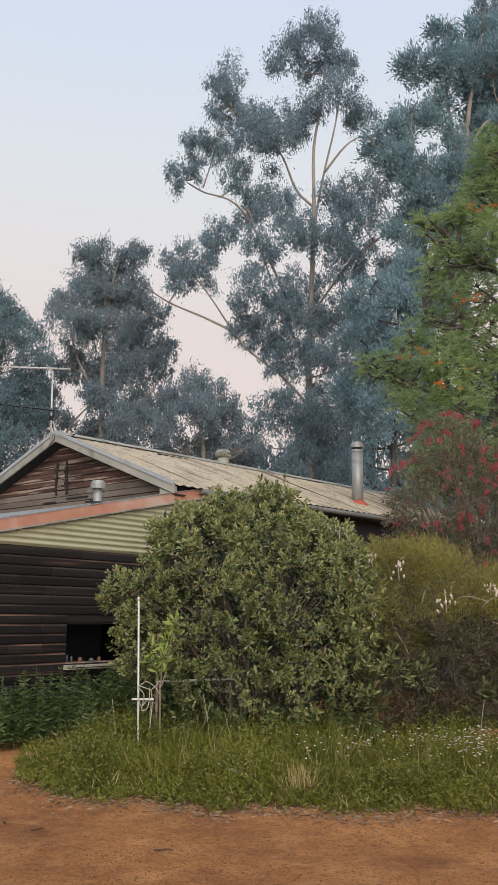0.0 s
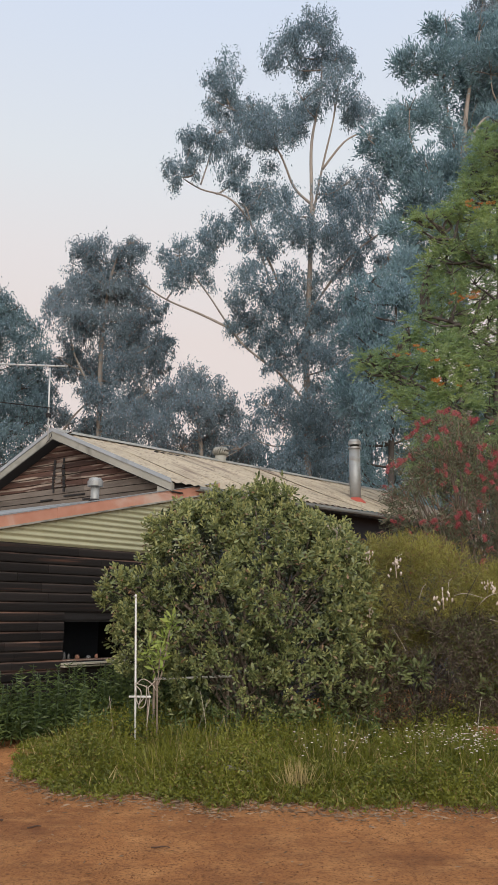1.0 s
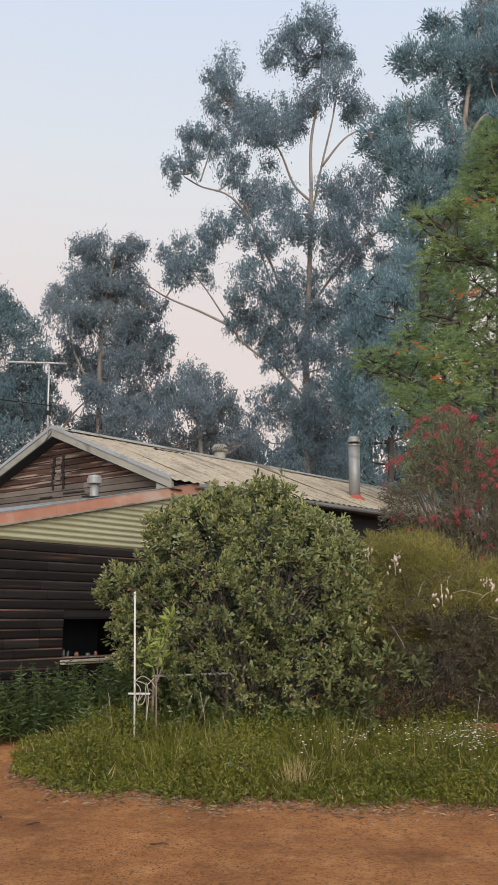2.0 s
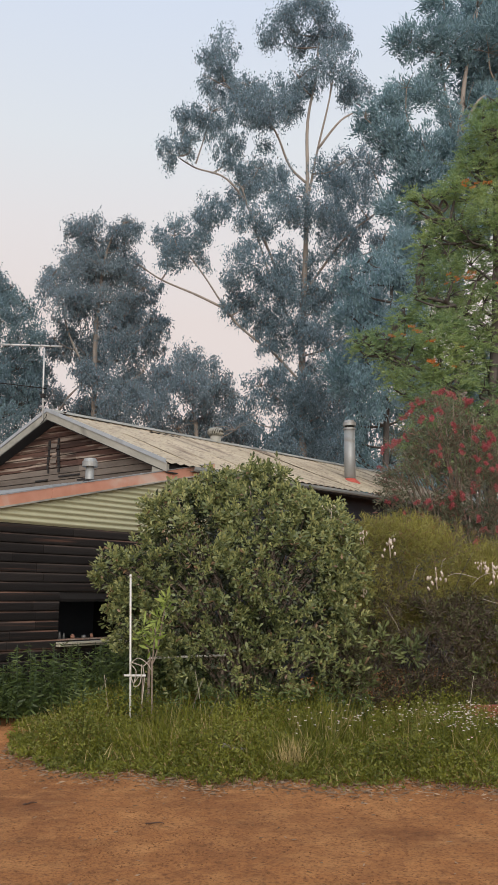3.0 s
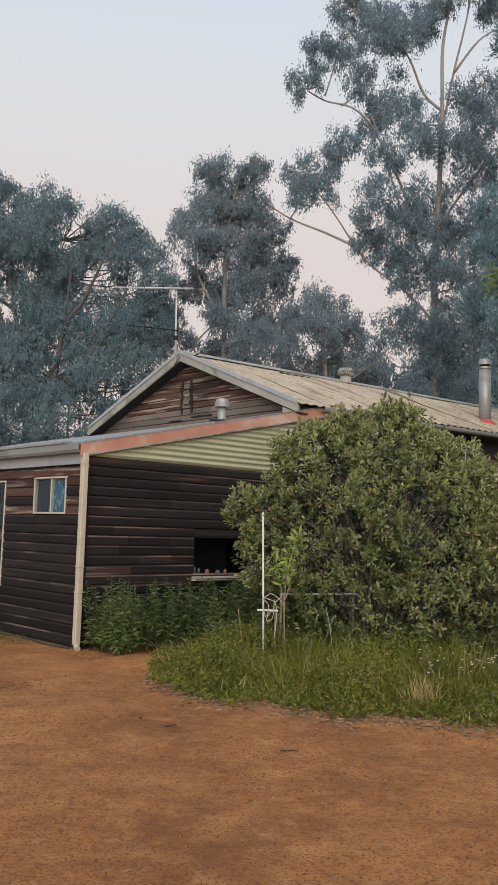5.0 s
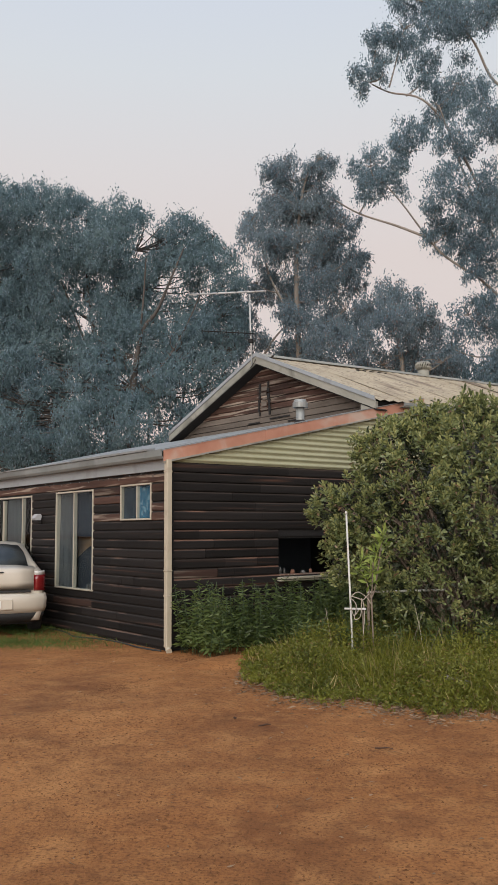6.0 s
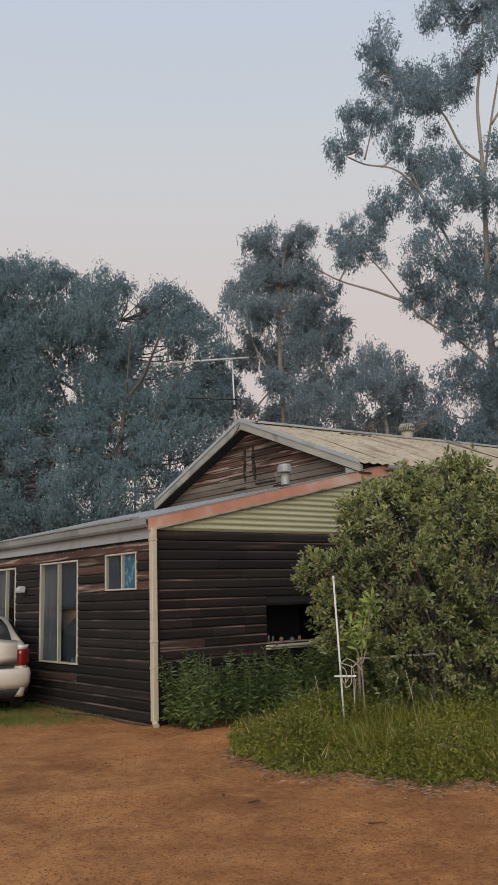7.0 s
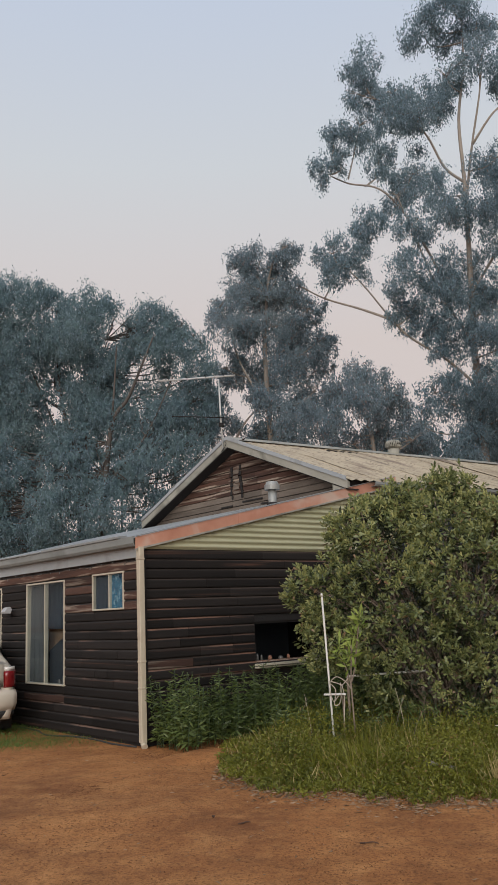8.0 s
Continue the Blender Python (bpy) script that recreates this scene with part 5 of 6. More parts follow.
def lobe_points(lobes, n, rng, lo=0.85, hi=1.05, keep=0.78, bottom=0.05):
    """Points near the outer surface of a group of lobes (x, y, z, r), with the outward way at each."""
    L = np.array(lobes, float)
    w = L[:, 3] ** 2
    out_p, out_d = [], []
    got = 0
    while got < n:
        i = rng.choice(len(L), n, p=w / w.sum())
        d = rng.normal(size=(n, 3))
        d /= np.linalg.norm(d, axis=1)[:, None]
        p = L[i, :3] + d * (L[i, 3] * rng.uniform(lo, hi, n))[:, None]
        inside = np.zeros(n, bool)
        for k in range(len(L)):
            inside |= (np.linalg.norm(p - L[k, :3], axis=1) < L[k, 3] * keep) & (i != k)
        ok = ~inside & (p[:, 2] > bottom)
        out_p.append(p[ok])
        out_d.append(d[ok])
        got += ok.sum()
    return np.concatenate(out_p)[:n], np.concatenate(out_d)[:n]


def rosettes(name, centres, axes, count, length, width, tilt, material, parent, seed, fold=0.2, blunt=False):
    """Whorls of leaves round the tip of each shoot."""
    rng = np.random.default_rng(seed)
    n = len(centres)
    axes = axes / np.linalg.norm(axes, axis=1)[:, None]
    a = np.cross(axes, rng.normal(size=(n, 3)))
    a /= np.linalg.norm(a, axis=1)[:, None]
    b = np.cross(axes, a)
    size = rng.uniform(0.7, 1.25, n)
    base, ways, ln = [], [], []
    for k in range(count):
        ang = k * 2.4 + rng.uniform(-0.3, 0.3, n)
        th = np.radians(tilt[0] + (tilt[1] - tilt[0]) * k / max(count - 1, 1)) + rng.uniform(-0.2, 0.2, n)
        w = axes * np.cos(th)[:, None] + (a * np.cos(ang)[:, None] + b * np.sin(ang)[:, None]) * np.sin(th)[:, None]
        base.append(centres - axes * (0.012 * k * size)[:, None])
        ways.append(w)
        ln.append(length * size * rng.uniform(0.75, 1.15, n))
    base, ways, ln = np.concatenate(base), np.concatenate(ways), np.concatenate(ln)
    me = leaves_mesh(name, base, ways, ln, ln * width / length, material, fold, seed, 0.6, blunt)
    return tagged(part(name, me, None, parent), kind="stuff")


def stems(name, root, tips, material, parent, rng, r=0.02, sag=0.15, sides=5):
    """Branches from about the root to each tip, as one part."""
    bm = bmesh.new()
    for t in tips:
        t = Vector(t)
        s = Vector(root) + Vector((rng.uniform(-0.2, 0.2), rng.uniform(-0.15, 0.15), -0.05))
        mid = s.lerp(t, 0.5) + Vector((rng.uniform(-0.15, 0.15), rng.uniform(-0.15, 0.15), sag * (t - s).length))
        tube(bm, curve_pts([s, mid, t], 4), [r * (1 - 0.1 * k) for k in range(9)], sides)
    return tagged(part(name, bm, material, parent), kind="stuff")


# large rosette-leaved shrub before the front wall
BUSH = [(-0.35, 11.2, 1.55, 1.05), (0.45, 11.3, 1.75, 1.10), (0.15, 11.5, 2.35, 0.85), (-0.65, 11.1, 2.25, 0.62), (0.85, 11.5, 2.15, 0.70), (-1.15, 10.95, 1.85, 0.46), (-1.62, 10.9, 1.92, 0.26),
        (-1.25, 10.9, 1.28, 0.42), (-0.1, 11.0, 0.95, 0.85), (0.75, 11.1, 0.95, 0.85), (0.35, 11.6, 3.02, 0.30), (-0.35, 11.4, 2.80, 0.40), (0.75, 11.5, 2.65, 0.35), (1.25, 11.4, 1.6, 0.5), (-0.95, 11.1, 2.62, 0.34), (1.05, 11.6, 2.45, 0.45), (-0.72, 11.3, 2.72, 0.34), (1.35, 11.5, 2.1, 0.4), (1.2, 11.3, 0.8, 0.45)]
bush = thing("shrub", pose(0, 0, 0), "large rounded shrub with olive-green leaf rosettes", "shrub")
rng = np.random.default_rng(7)
def gappy(p, d, scale, cut):
    """Leaves gaps where a smooth field is low, so that the crown is broken up."""
    keep = np.array([noise.noise(Vector(q) * scale) > cut for q in p])
    return p[keep], d[keep]


p, d = gappy(*lobe_points(BUSH, 7400, rng, 0.74, 1.22, 0.82, 0.35), 4.2, -0.04)
low = (p[:, 2] > 0.8) | (rng.random(len(p)) < 0.45)
p, d = p[low], d[low]
tips = d * 0.8 + np.array((0, -0.05, 0.65)) + rng.normal(size=p.shape) * 0.22
rosettes("foliage", p, tips, 7, 0.078, 0.027, (52, 100), L_BUSH, bush, 8, blunt=True)
rosettes("young_foliage", p + np.array((0, 0, 0.012)), tips, 6, 0.062, 0.021, (8, 45), L_YOUNG, bush, 108, blunt=True)
# inner leaves in the darkened tone, so gaps between rosettes read as shade
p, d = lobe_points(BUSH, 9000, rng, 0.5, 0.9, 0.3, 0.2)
me = leaves_mesh("inner_foliage", p, rng.normal(size=p.shape) + np.array((0, 0, 0.4)), 0.09, 0.032, L_BUSH_SHADE, seed=9)
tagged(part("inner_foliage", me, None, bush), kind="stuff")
srng = random.Random(4)
stems("branchwork", (0.1, 11.3, 0.0), [(x + srng.uniform(-0.7, 0.7) * r, y + srng.uniform(-0.7, 0.5) * r, z + srng.uniform(-0.3, 0.8) * r) for x, y, z, r in BUSH for _ in range(5)], M_TWIG, bush, srng, 0.028)
p = np.array([(0.33 + srng.uniform(-0.25, 0.2), 11.5, 3.05 + srng.uniform(0.0, 0.42)) for _ in range(26)])
rosettes("top_growth", p, np.tile((0.05, -0.1, 1.0), (26, 1)) + rng.normal(size=p.shape) * 0.2, 11, 0.095, 0.029, (10, 60), L_BUSH, bush, 10, blunt=True)

# feathery olive shrub beside it
OLIVE = [(1.9, 11.7, 1.85, 0.75), (2.6, 11.6, 1.85, 0.70), (1.45, 11.8, 2.15, 0.45), (2.35, 11.9, 2.2, 0.5), (3.3, 11.6, 1.45, 0.70), (3.9, 11.8, 1.5, 0.9), (1.75, 11.4, 1.35, 0.5), (3.6, 11.2, 1.15, 0.55), (1.2, 11.5, 2.45, 0.3)]
olive = thing("shrub", pose(0, 0, 0), "feathery yellow-green shrub with cream bud clusters", "shrub")
p, d = gappy(*lobe_points(OLIVE, 5200, rng, 0.68, 1.2, 0.7, 0.2), 2.2, -0.25)
rosettes("foliage", p, d * 1.0 + np.array((0, -0.1, 0.25)) + rng.normal(size=p.shape) * 0.5, 18, 0.105, 0.0075, (10, 95), L_OLIVE, olive, 12, 0.05)
# lower front lobes carry darker brown leaves
p, d = gappy(*lobe_points([(2.5, 11.1, 0.85, 0.75), (3.2, 11.0, 0.75, 0.8), (2.1, 11.2, 1.25, 0.5), (2.75, 11.05, 1.2, 0.5), (1.65, 11.15, 0.6, 0.55), (3.9, 11.1, 0.7, 0.75), (1.4, 11.2, 0.9, 0.5)], 6500, rng, 0.6, 1.15, 0.6, 0.12), 2.6, -0.22)
rosettes("dry_foliage", p, d * 0.8 + np.array((0, -0.1, 0.3)) + rng.normal(size=p.shape) * 0.5, 12, 0.075, 0.011, (10, 85), L_BROWN, olive, 13, 0.1)
p, d = lobe_points([(1.75, 10.75, 1.0, 0.22), (2.15, 10.6, 0.95, 0.2), (1.55, 10.75, 0.62, 0.2), (3.3, 10.5, 1.05, 0.2), (2.9, 10.5, 0.75, 0.15)], 70, rng, 0.5, 1.1, 0.6, 0.12)
rosettes("low_growth", p, d + np.array((0, -0.2, 0.8)), 9, 0.10, 0.026, (14, 75), L_BUSH, olive, 16, blunt=True)
stems("branchwork", (2.5, 11.7, 0.0), [(x + srng.uniform(-0.8, 0.8) * r, y + srng.uniform(-0.9, 0.3) * r, z + srng.uniform(-0.5, 0.95) * r) for x, y, z, r in OLIVE for _ in range(5)], M_BARK_DARK, olive, srng, 0.013)


def bud_cluster(seed, n=11):
    r = random.Random(seed)
    bm = bmesh.new()
    for _ in range(n):
        c = Vector((r.uniform(-0.09, 0.09), r.uniform(-0.06, 0.06), r.uniform(-0.12, 0.10)))
        bmesh.ops.create_icosphere(bm, subdivisions=1, radius=0.019, matrix=Matrix.Translation(c) @ Euler((r.uniform(-0.6, 0.6), r.uniform(-0.6, 0.6), 0)).to_matrix().to_4x4() @ Matrix.Diagonal((0.75, 0.75, 1.5, 1)))
    for f in bm.faces:
        f.smooth = True
    tube(bm, [(0, 0, -0.12), (0.01, 0, 0.12)], 0.006, 5)
    return mesh_of("bud_cluster", bm, M_BUD)


clusters = [bud_cluster(k) for k in (1, 2, 3)]
for k, (x, y, z, s) in enumerate(((1.20, 11.2, 2.62, 1.2), (1.32, 11.2, 2.45, 1.0), (1.62, 11.15, 2.33, 0.8), (1.95, 11.05, 2.19, 1.1), (2.50, 10.85, 1.80, 1.2), (3.18, 10.7, 1.86, 1.2), (1.58, 10.95, 1.62, 0.6), (1.30, 10.9, 1.55, 0.5), (3.05, 10.8, 1.95, 0.7))):
    o = part("bud_cluster", clusters[k % 3], None, olive)
    o.matrix_basis = pose(x, y, z, 0, 0, 40 * k) @ Matrix.Scale(s, 4)
bm = bmesh.new()
for a, b in (((2.55, 10.8, 1.85), (2.62, 10.85, 2.05)), ((2.62, 10.8, 1.83), (3.0, 10.75, 1.80)), ((1.98, 11.0, 2.22), (2.02, 11.0, 2.36)), ((2.2, 10.9, 1.78), (2.3, 10.9, 1.98)), ((2.9, 10.7, 1.72), (3.3, 10.65, 1.9)), ((2.0, 10.8, 1.15), (1.85, 10.9, 1.45)), ((3.0, 10.6, 1.55), (3.35, 10.6, 1.48))):
    m = Vector(a).lerp(Vector(b), 0.5) + Vector((srng.uniform(-0.06, 0.06), 0, srng.uniform(-0.06, 0.08)))
    tube(bm, curve_pts([a, m, b], 4), 0.0038, 5)
tagged(part("pale_twigs", bm, M_ROPE, olive, "pale bare twigs"), kind="stuff")

# bottlebrush with red flower spikes
BOTTLE = [(3.6, 14.6, 3.6, 1.05), (4.3, 14.6, 3.3, 1.15), (3.5, 14.5, 4.4, 0.65), (4.3, 14.5, 4.1, 0.8), (3.0, 14.4, 3.3, 0.65), (4.6, 14.3, 2.5, 1.1), (3.7, 14.3, 2.4, 0.9), (2.75, 14.3, 3.75, 0.4), (5.0, 14.7, 3.8, 0.9)]
bottle = thing("shrub", pose(0, 0, 0), "bottlebrush shrub covered in red flower spikes", "shrub")
p, d = gappy(*lobe_points(BOTTLE, 5600, rng, 0.6, 1.2, 0.6, 1.0), 1.8, -0.25)
rosettes("foliage", p, d * 0.9 + np.array((0, 0, 0.25)) + rng.normal(size=p.shape) * 0.4, 10, 0.11, 0.014, (15, 70), L_BOTTLE, bottle, 15, 0.1)
stems("branchwork", (4.0, 14.7, 0.0), [(x + srng.uniform(-0.9, 0.9) * r, y + srng.uniform(-0.9, 0.3) * r, z + srng.uniform(-0.5, 0.95) * r) for x, y, z, r in BOTTLE for _ in range(8)], M_TWIG, bottle, srng, 0.03)


def spike_mesh(name, material, seed, n=150, length=0.13, r=0.045):
    g = np.random.default_rng(seed)
    base = np.zeros((n, 3))
    base[:, 2] = g.uniform(-length / 2, length / 2, n)
    way = g.normal(size=(n, 3))
    way[:, 2] = 0.25
    return leaves_mesh(name, base, way, r * g.uniform(0.8, 1.2, n), 0.006, material, seed=seed)


red = [spike_mesh("flower_spike", L_RED, k, 170, 0.16, 0.062) for k in (21, 22)]
p, d = lobe_points(BOTTLE, 900, rng, 0.98, 1.12, 0.95, 2.2)
pick = [i for i in range(len(p)) if d[i, 1] < 0.1 and p[i, 0] < 5.2 and noise.noise(Vector(p[i]) * 1.9) > -0.12][:135]
for k, i in enumerate(pick):
    o = part("flower_spike", red[k % 2], None, bottle)
    o.matrix_basis = pose(*p[i], srng.uniform(-70, 70), srng.uniform(-70, 70), srng.uniform(0, 360)) @ Matrix.Scale(srng.uniform(0.55, 1.0), 4)

# orange flower sprays on the silky oak
orange = spike_mesh("flower_spray", L_ORANGE, 31, 110, 0.22, 0.06)
for x, z, n, w in ((5.35, 8.62, 10, 0.85), (3.6, 7.35, 5, 0.5), (4.4, 7.1, 4, 0.6), (5.1, 10.8, 5, 0.45), (4.1, 6.6, 4, 0.6)):
    for _ in range(n):
        o = part("flower_spray", orange, None, silky)
        o.matrix_basis = pose(x + srng.uniform(-w, w), 18.1 + srng.uniform(-0.3, 0.3), z + srng.uniform(-0.12, 0.12), 0, 90 + srng.uniform(-25, 25), srng.uniform(-40, 40)) @ Matrix.Scale(srng.uniform(0.5, 0.95), 4)


# ---- grass island ----
def edge_y(x):
    """Front edge of the grass."""
    return np.interp(x, (-2.6, -2.25, -1.8, -1.4, -0.7, 0.0, 1.0, 2.2, 3.5, 6.0), (10.4, 9.0, 8.4, 8.15, 7.95, 7.84, 7.75, 7.78, 7.9, 8.2)) + 0.09 * np.sin(x * 5.3) + 0.06 * np.sin(x * 13.0 + 1) + 0.04 * np.sin(x * 31.0)


def island(n, rng, back=11.6):
    x = rng.uniform(-2.6, 5.2, n)
    e = edge_y(x)
    y = e + 0.13 * rng.normal(size=n) - 0.04 + (back - e) * rng.random(n) ** 1.25
    depth = np.clip((y - e + 0.1) / 0.9, 0.03, 1)
    left = np.clip((x + 2.55) / 0.8, 0.18, 1)
    return x, y, depth * left


grng = np.random.default_rng(17)
x, y, k = island(27000, grng)
tall = 0.05 + 0.42 * k * (0.55 + 0.6 * np.sin(x * 3.1 + y * 2.3) * np.sin(x * 1.3 - y * 3.7)) * grng.uniform(0.5, 1.3, len(x))
way = np.stack([grng.normal(size=len(x)) * 0.5, grng.normal(size=len(x)) * 0.5, np.ones(len(x))], 1)
me = leaves_mesh("grass", np.stack([x, y, np.full(len(x), -0.01)], 1), way, tall, 0.010 + 0.006 * grng.random(len(x)), L_GRASS, 0.3, 18, 0.35)
tagged(part("grass", me), "overgrown yellow-green grass along the yard edge", "grass", kind="stuff")
x, y, k = island(12500, grng)
lump = 0.62 + 0.62 * np.sin(x * 2.3 + y * 1.7) * np.sin(x * 1.1 - y * 2.9 + 1.0)
hh = (0.05 + 0.36 * k * lump * grng.uniform(0.5, 1.3, len(x)))
reps = 14
lx, ly, lh = np.repeat(x, reps), np.repeat(y, reps), np.repeat(hh, reps)
lean = np.repeat(grng.normal(size=(len(x), 2)) * 0.25, reps, 0)
f = np.tile(np.linspace(0.2, 1.0, reps), len(x)) * lh
base = np.stack([lx + lean[:, 0] * f, ly + lean[:, 1] * f, f], 1) + grng.normal(size=(len(f), 3)) * 0.008
way = grng.normal(size=(len(f), 3))
way[:, 2] = np.abs(way[:, 2]) * 0.6 + 0.2
me = leaves_mesh("weeds", base, way, 0.036 * grng.uniform(0.5, 1.5, len(f)), 0.015, L_WEED, 0.2, 19)
tagged(part("weeds", me), "low leafy green weeds among the grass", "weeds", kind="stuff")
x, y, k = island(900, grng)
me = leaves_mesh("dry_stalks", np.stack([x, y, 0 * x], 1), np.stack([grng.normal(size=900) * 0.5, grng.normal(size=900) * 0.3, np.ones(900)], 1), 0.14 + 0.42 * k * grng.random(900), 0.008, L_STRAW, 0.3, 20)
tagged(part("dry_stalks", me), "straw-coloured dry grass stalks", "grass", kind="stuff")
n = 150
tuft = np.stack([0.50 + grng.normal(size=n) * 0.06, 8.10 + grng.normal(size=n) * 0.05, np.zeros(n)], 1)
me = leaves_mesh("dry_tuft", tuft, np.stack([grng.normal(size=n) * 0.4, grng.normal(size=n) * 0.3, np.ones(n)], 1), 0.28 * grng.uniform(0.5, 1.3, n), 0.008, L_STRAW, 0.3, 23)
tagged(part("dry_tuft", me), "pale dry grass tuft at the yard edge", "grass", kind="stuff")
# small white daisies over the grass
n = 330
x = np.concatenate([grng.normal(2.35, 0.35, 190), grng.uniform(0.5, 3.4, n - 190)])
y = edge_y(x) + np.concatenate([grng.uniform(0.7, 1.9, 190), grng.uniform(0.3, 2.2, n - 190)])
z = 0.30 + 0.15 * grng.random(n)
c = np.repeat(np.stack([x, y, z], 1), 6, 0)
a = np.tile(np.arange(6) * math.tau / 6, n)
me = leaves_mesh("daisies", c, np.stack([np.cos(a), np.sin(a), 0.25 * np.ones(len(a))], 1), 0.013, 0.010, L_WHITE, 0.1, 24)
tagged(part("daisies", me), "tiny white daisies on thin stalks", "flowers", kind="stuff")
me = leaves_mesh("daisy_stalks", np.stack([x, y, 0 * z], 1), np.tile((0.0, 0.0, 1.0), (n, 1)), z, 0.005, L_GRASS, 0.3, 25)
tagged(part("daisy_stalks", me), "thin green daisy stalks", "flowers", kind="stuff")


# ---- dark herbs along the front wall ----
def herbs(name, places, seed, label, tall=(0.55, 1.0)):
    g = np.random.default_rng(seed)
    bm = bmesh.new()
    base, ways, ln = [], [], []
    for x, y in places:
        h = g.uniform(*tall)
        lean = Vector((g.normal() * 0.12, g.normal() * 0.12, 1.0)) * h
        tube(bm, curve_pts([(x, y, -0.02), Vector((x, y, 0)) + lean * 0.5 + Vector((0.02, 0, 0)), Vector((x, y, 0)) + lean], 3), 0.003, 4)
        m = int(h / 0.030)
        for k in range(3, m):
            at = np.array((x, y, 0)) + np.array(lean) * k / m
            a0 = k * 1.4 + g.uniform(0, 2.0)
            for s in (0, math.pi):
                base.append(at)
                ways.append((math.cos(a0 + s), math.sin(a0 + s), g.uniform(-0.7, 0.7)))
                ln.append(g.uniform(0.08, 0.15) * (1.15 - 0.5 * k / m))
    me = leaves_mesh("leaves", np.array(base), np.array(ways), np.array(ln), np.array(ln) * 0.21, L_HERB, 0.2, seed)
    t = tagged(part(name, me), label, "weeds", kind="stuff")
    tagged(part("stalks", bm, M_STALK, t), kind="stuff")


hm = HOUSE
hr = random.Random(9)
spots = []
for _ in range(330):
    u, v = hr.uniform(0.02, 4.6), -0.16 - 0.75 * hr.random() ** 1.3
    w = hm @ Vector((u, v, 0))
    spots.append((w.x, w.y))
herbs("herbs", spots, 33, "tall dark green leafy weeds against the wall", (0.45, 0.95))
spots = [(hr.uniform(-2.0, 1.6), hr.uniform(10.2, 10.9)) for _ in range(120)]
herbs("herbs", spots, 34, "dark green weeds under the large shrub", (0.25, 0.62))

# short grass beside the car and wall foot
g = np.random.default_rng(44)
n = 9000
u, v = g.uniform(-0.95, -0.02, n), g.uniform(1.3, 7.0, n)
keep = g.random(n) < np.clip(0.2 + (v - 1.2) * 0.35 - 0.3 * (np.abs(u) > 0.55) * (v < 2.6), 0, 1)
R = np.array(hm.to_3x3())
pts = (R @ np.stack([u, v, 0 * u])).T + np.array(hm.translation)
pts = np.concatenate([pts[keep], np.stack([-6.3 + g.normal(size=5000) * 0.75, 11.1 + g.normal(size=5000) * 0.30, np.zeros(5000)], 1)])
m = len(pts)
me = leaves_mesh("short_grass", pts, np.stack([g.normal(size=m) * 0.5, g.normal(size=m) * 0.5, np.ones(m)], 1), 0.055 * g.uniform(0.4, 1.3, m), 0.006, L_LAWN, 0.3, 45)
tagged(part("short_grass", me), "short green grass along the wall foot", "grass", kind="stuff")

# ---- stake, sapling and tie ----
stake = thing("garden_stake", pose(-1.20, 9.9, 0), "thin white metal stake with a rusty foot", "stake")
part("rod", tube(bmesh.new(), [(0, 0, -0.05), (-0.015, 0, 0.6), (-0.05, 0, 1.77)], 0.0115, 10), M_POLE, stake)
part("cap", tube(bmesh.new(), [(-0.05, 0, 1.765), (-0.052, 0, 1.80)], [0.017, 0.012], 10), M_POLE, stake)
part("crossbar", boxed(-0.09, 0.16, -0.025, -0.005, 0.662, 0.684, 0.004), M_POLE, stake, "short pale crossbar")
part("second_rod", tube(bmesh.new(), [(0.12, 0.02, -0.05), (0.12, 0.02, 0.66)], 0.008, 8), M_TWIG, stake)
rope = thing("rope", pose(-1.20, 9.9, 0), "pale rope looped from the stake to the sapling", "rope")
for pts in ([(-0.02, -0.02, 0.80), (0.05, -0.04, 0.72), (0.03, -0.05, 0.56), (0.10, -0.04, 0.60), (0.11, -0.02, 0.80)], [(-0.02, -0.02, 0.82), (0.08, -0.02, 0.79), (0.12, 0.03, 0.77), (0.19, 0.07, 0.84)],
            [(-0.02, 0.0, 0.80), (0.06, 0.03, 0.86), (0.16, 0.06, 0.80), (0.21, 0.08, 0.72)], [(0.12, 0.0, 0.78), (0.14, 0.0, 0.62), (0.12, -0.02, 0.35)], [(-0.02, -0.02, 0.74), (0.02, -0.05, 0.60), (0.08, -0.05, 0.66)]):
    part("strand", tube(bmesh.new(), curve_pts(pts, 6), 0.0055, 6), M_ROPE, rope)
sap = thing("sapling", pose(-0.985, 9.98, 0), "young sapling with bright green drooping leaves", "sapling")
part("trunk", tube(bmesh.new(), curve_pts([(0.02, 0, -0.03), (0.01, 0, 0.4), (0.0, 0, 0.78)], 4), 0.010, 8), M_TWIG, sap)
for e in ((-0.12, 0.0, 1.12), (0.03, 0.0, 1.2), (0.13, 0.02, 1.44)):
    part("branch", tube(bmesh.new(), curve_pts([(0.0, 0, 0.77), (e[0] * 0.4, 0.02, 0.95), e], 4), 0.008, 6), M_TWIG, sap)
g = np.random.default_rng(50)
c = np.array([(-0.13, -0.03, 1.13), (-0.05, 0.0, 1.02), (-0.09, -0.05, 1.24), (0.03, 0.0, 1.19), (0.05, -0.03, 1.32), (0.13, 0.02, 1.45), (0.15, -0.02, 1.53), (0.0, -0.04, 1.10), (0.10, 0.02, 1.36)])
rosettes("foliage", c, np.tile((0.05, -0.1, 1.0), (len(c), 1)) + g.normal(size=c.shape) * 0.3, 9, 0.15, 0.034, (20, 105), L_SAP, sap, 51, 0.3)

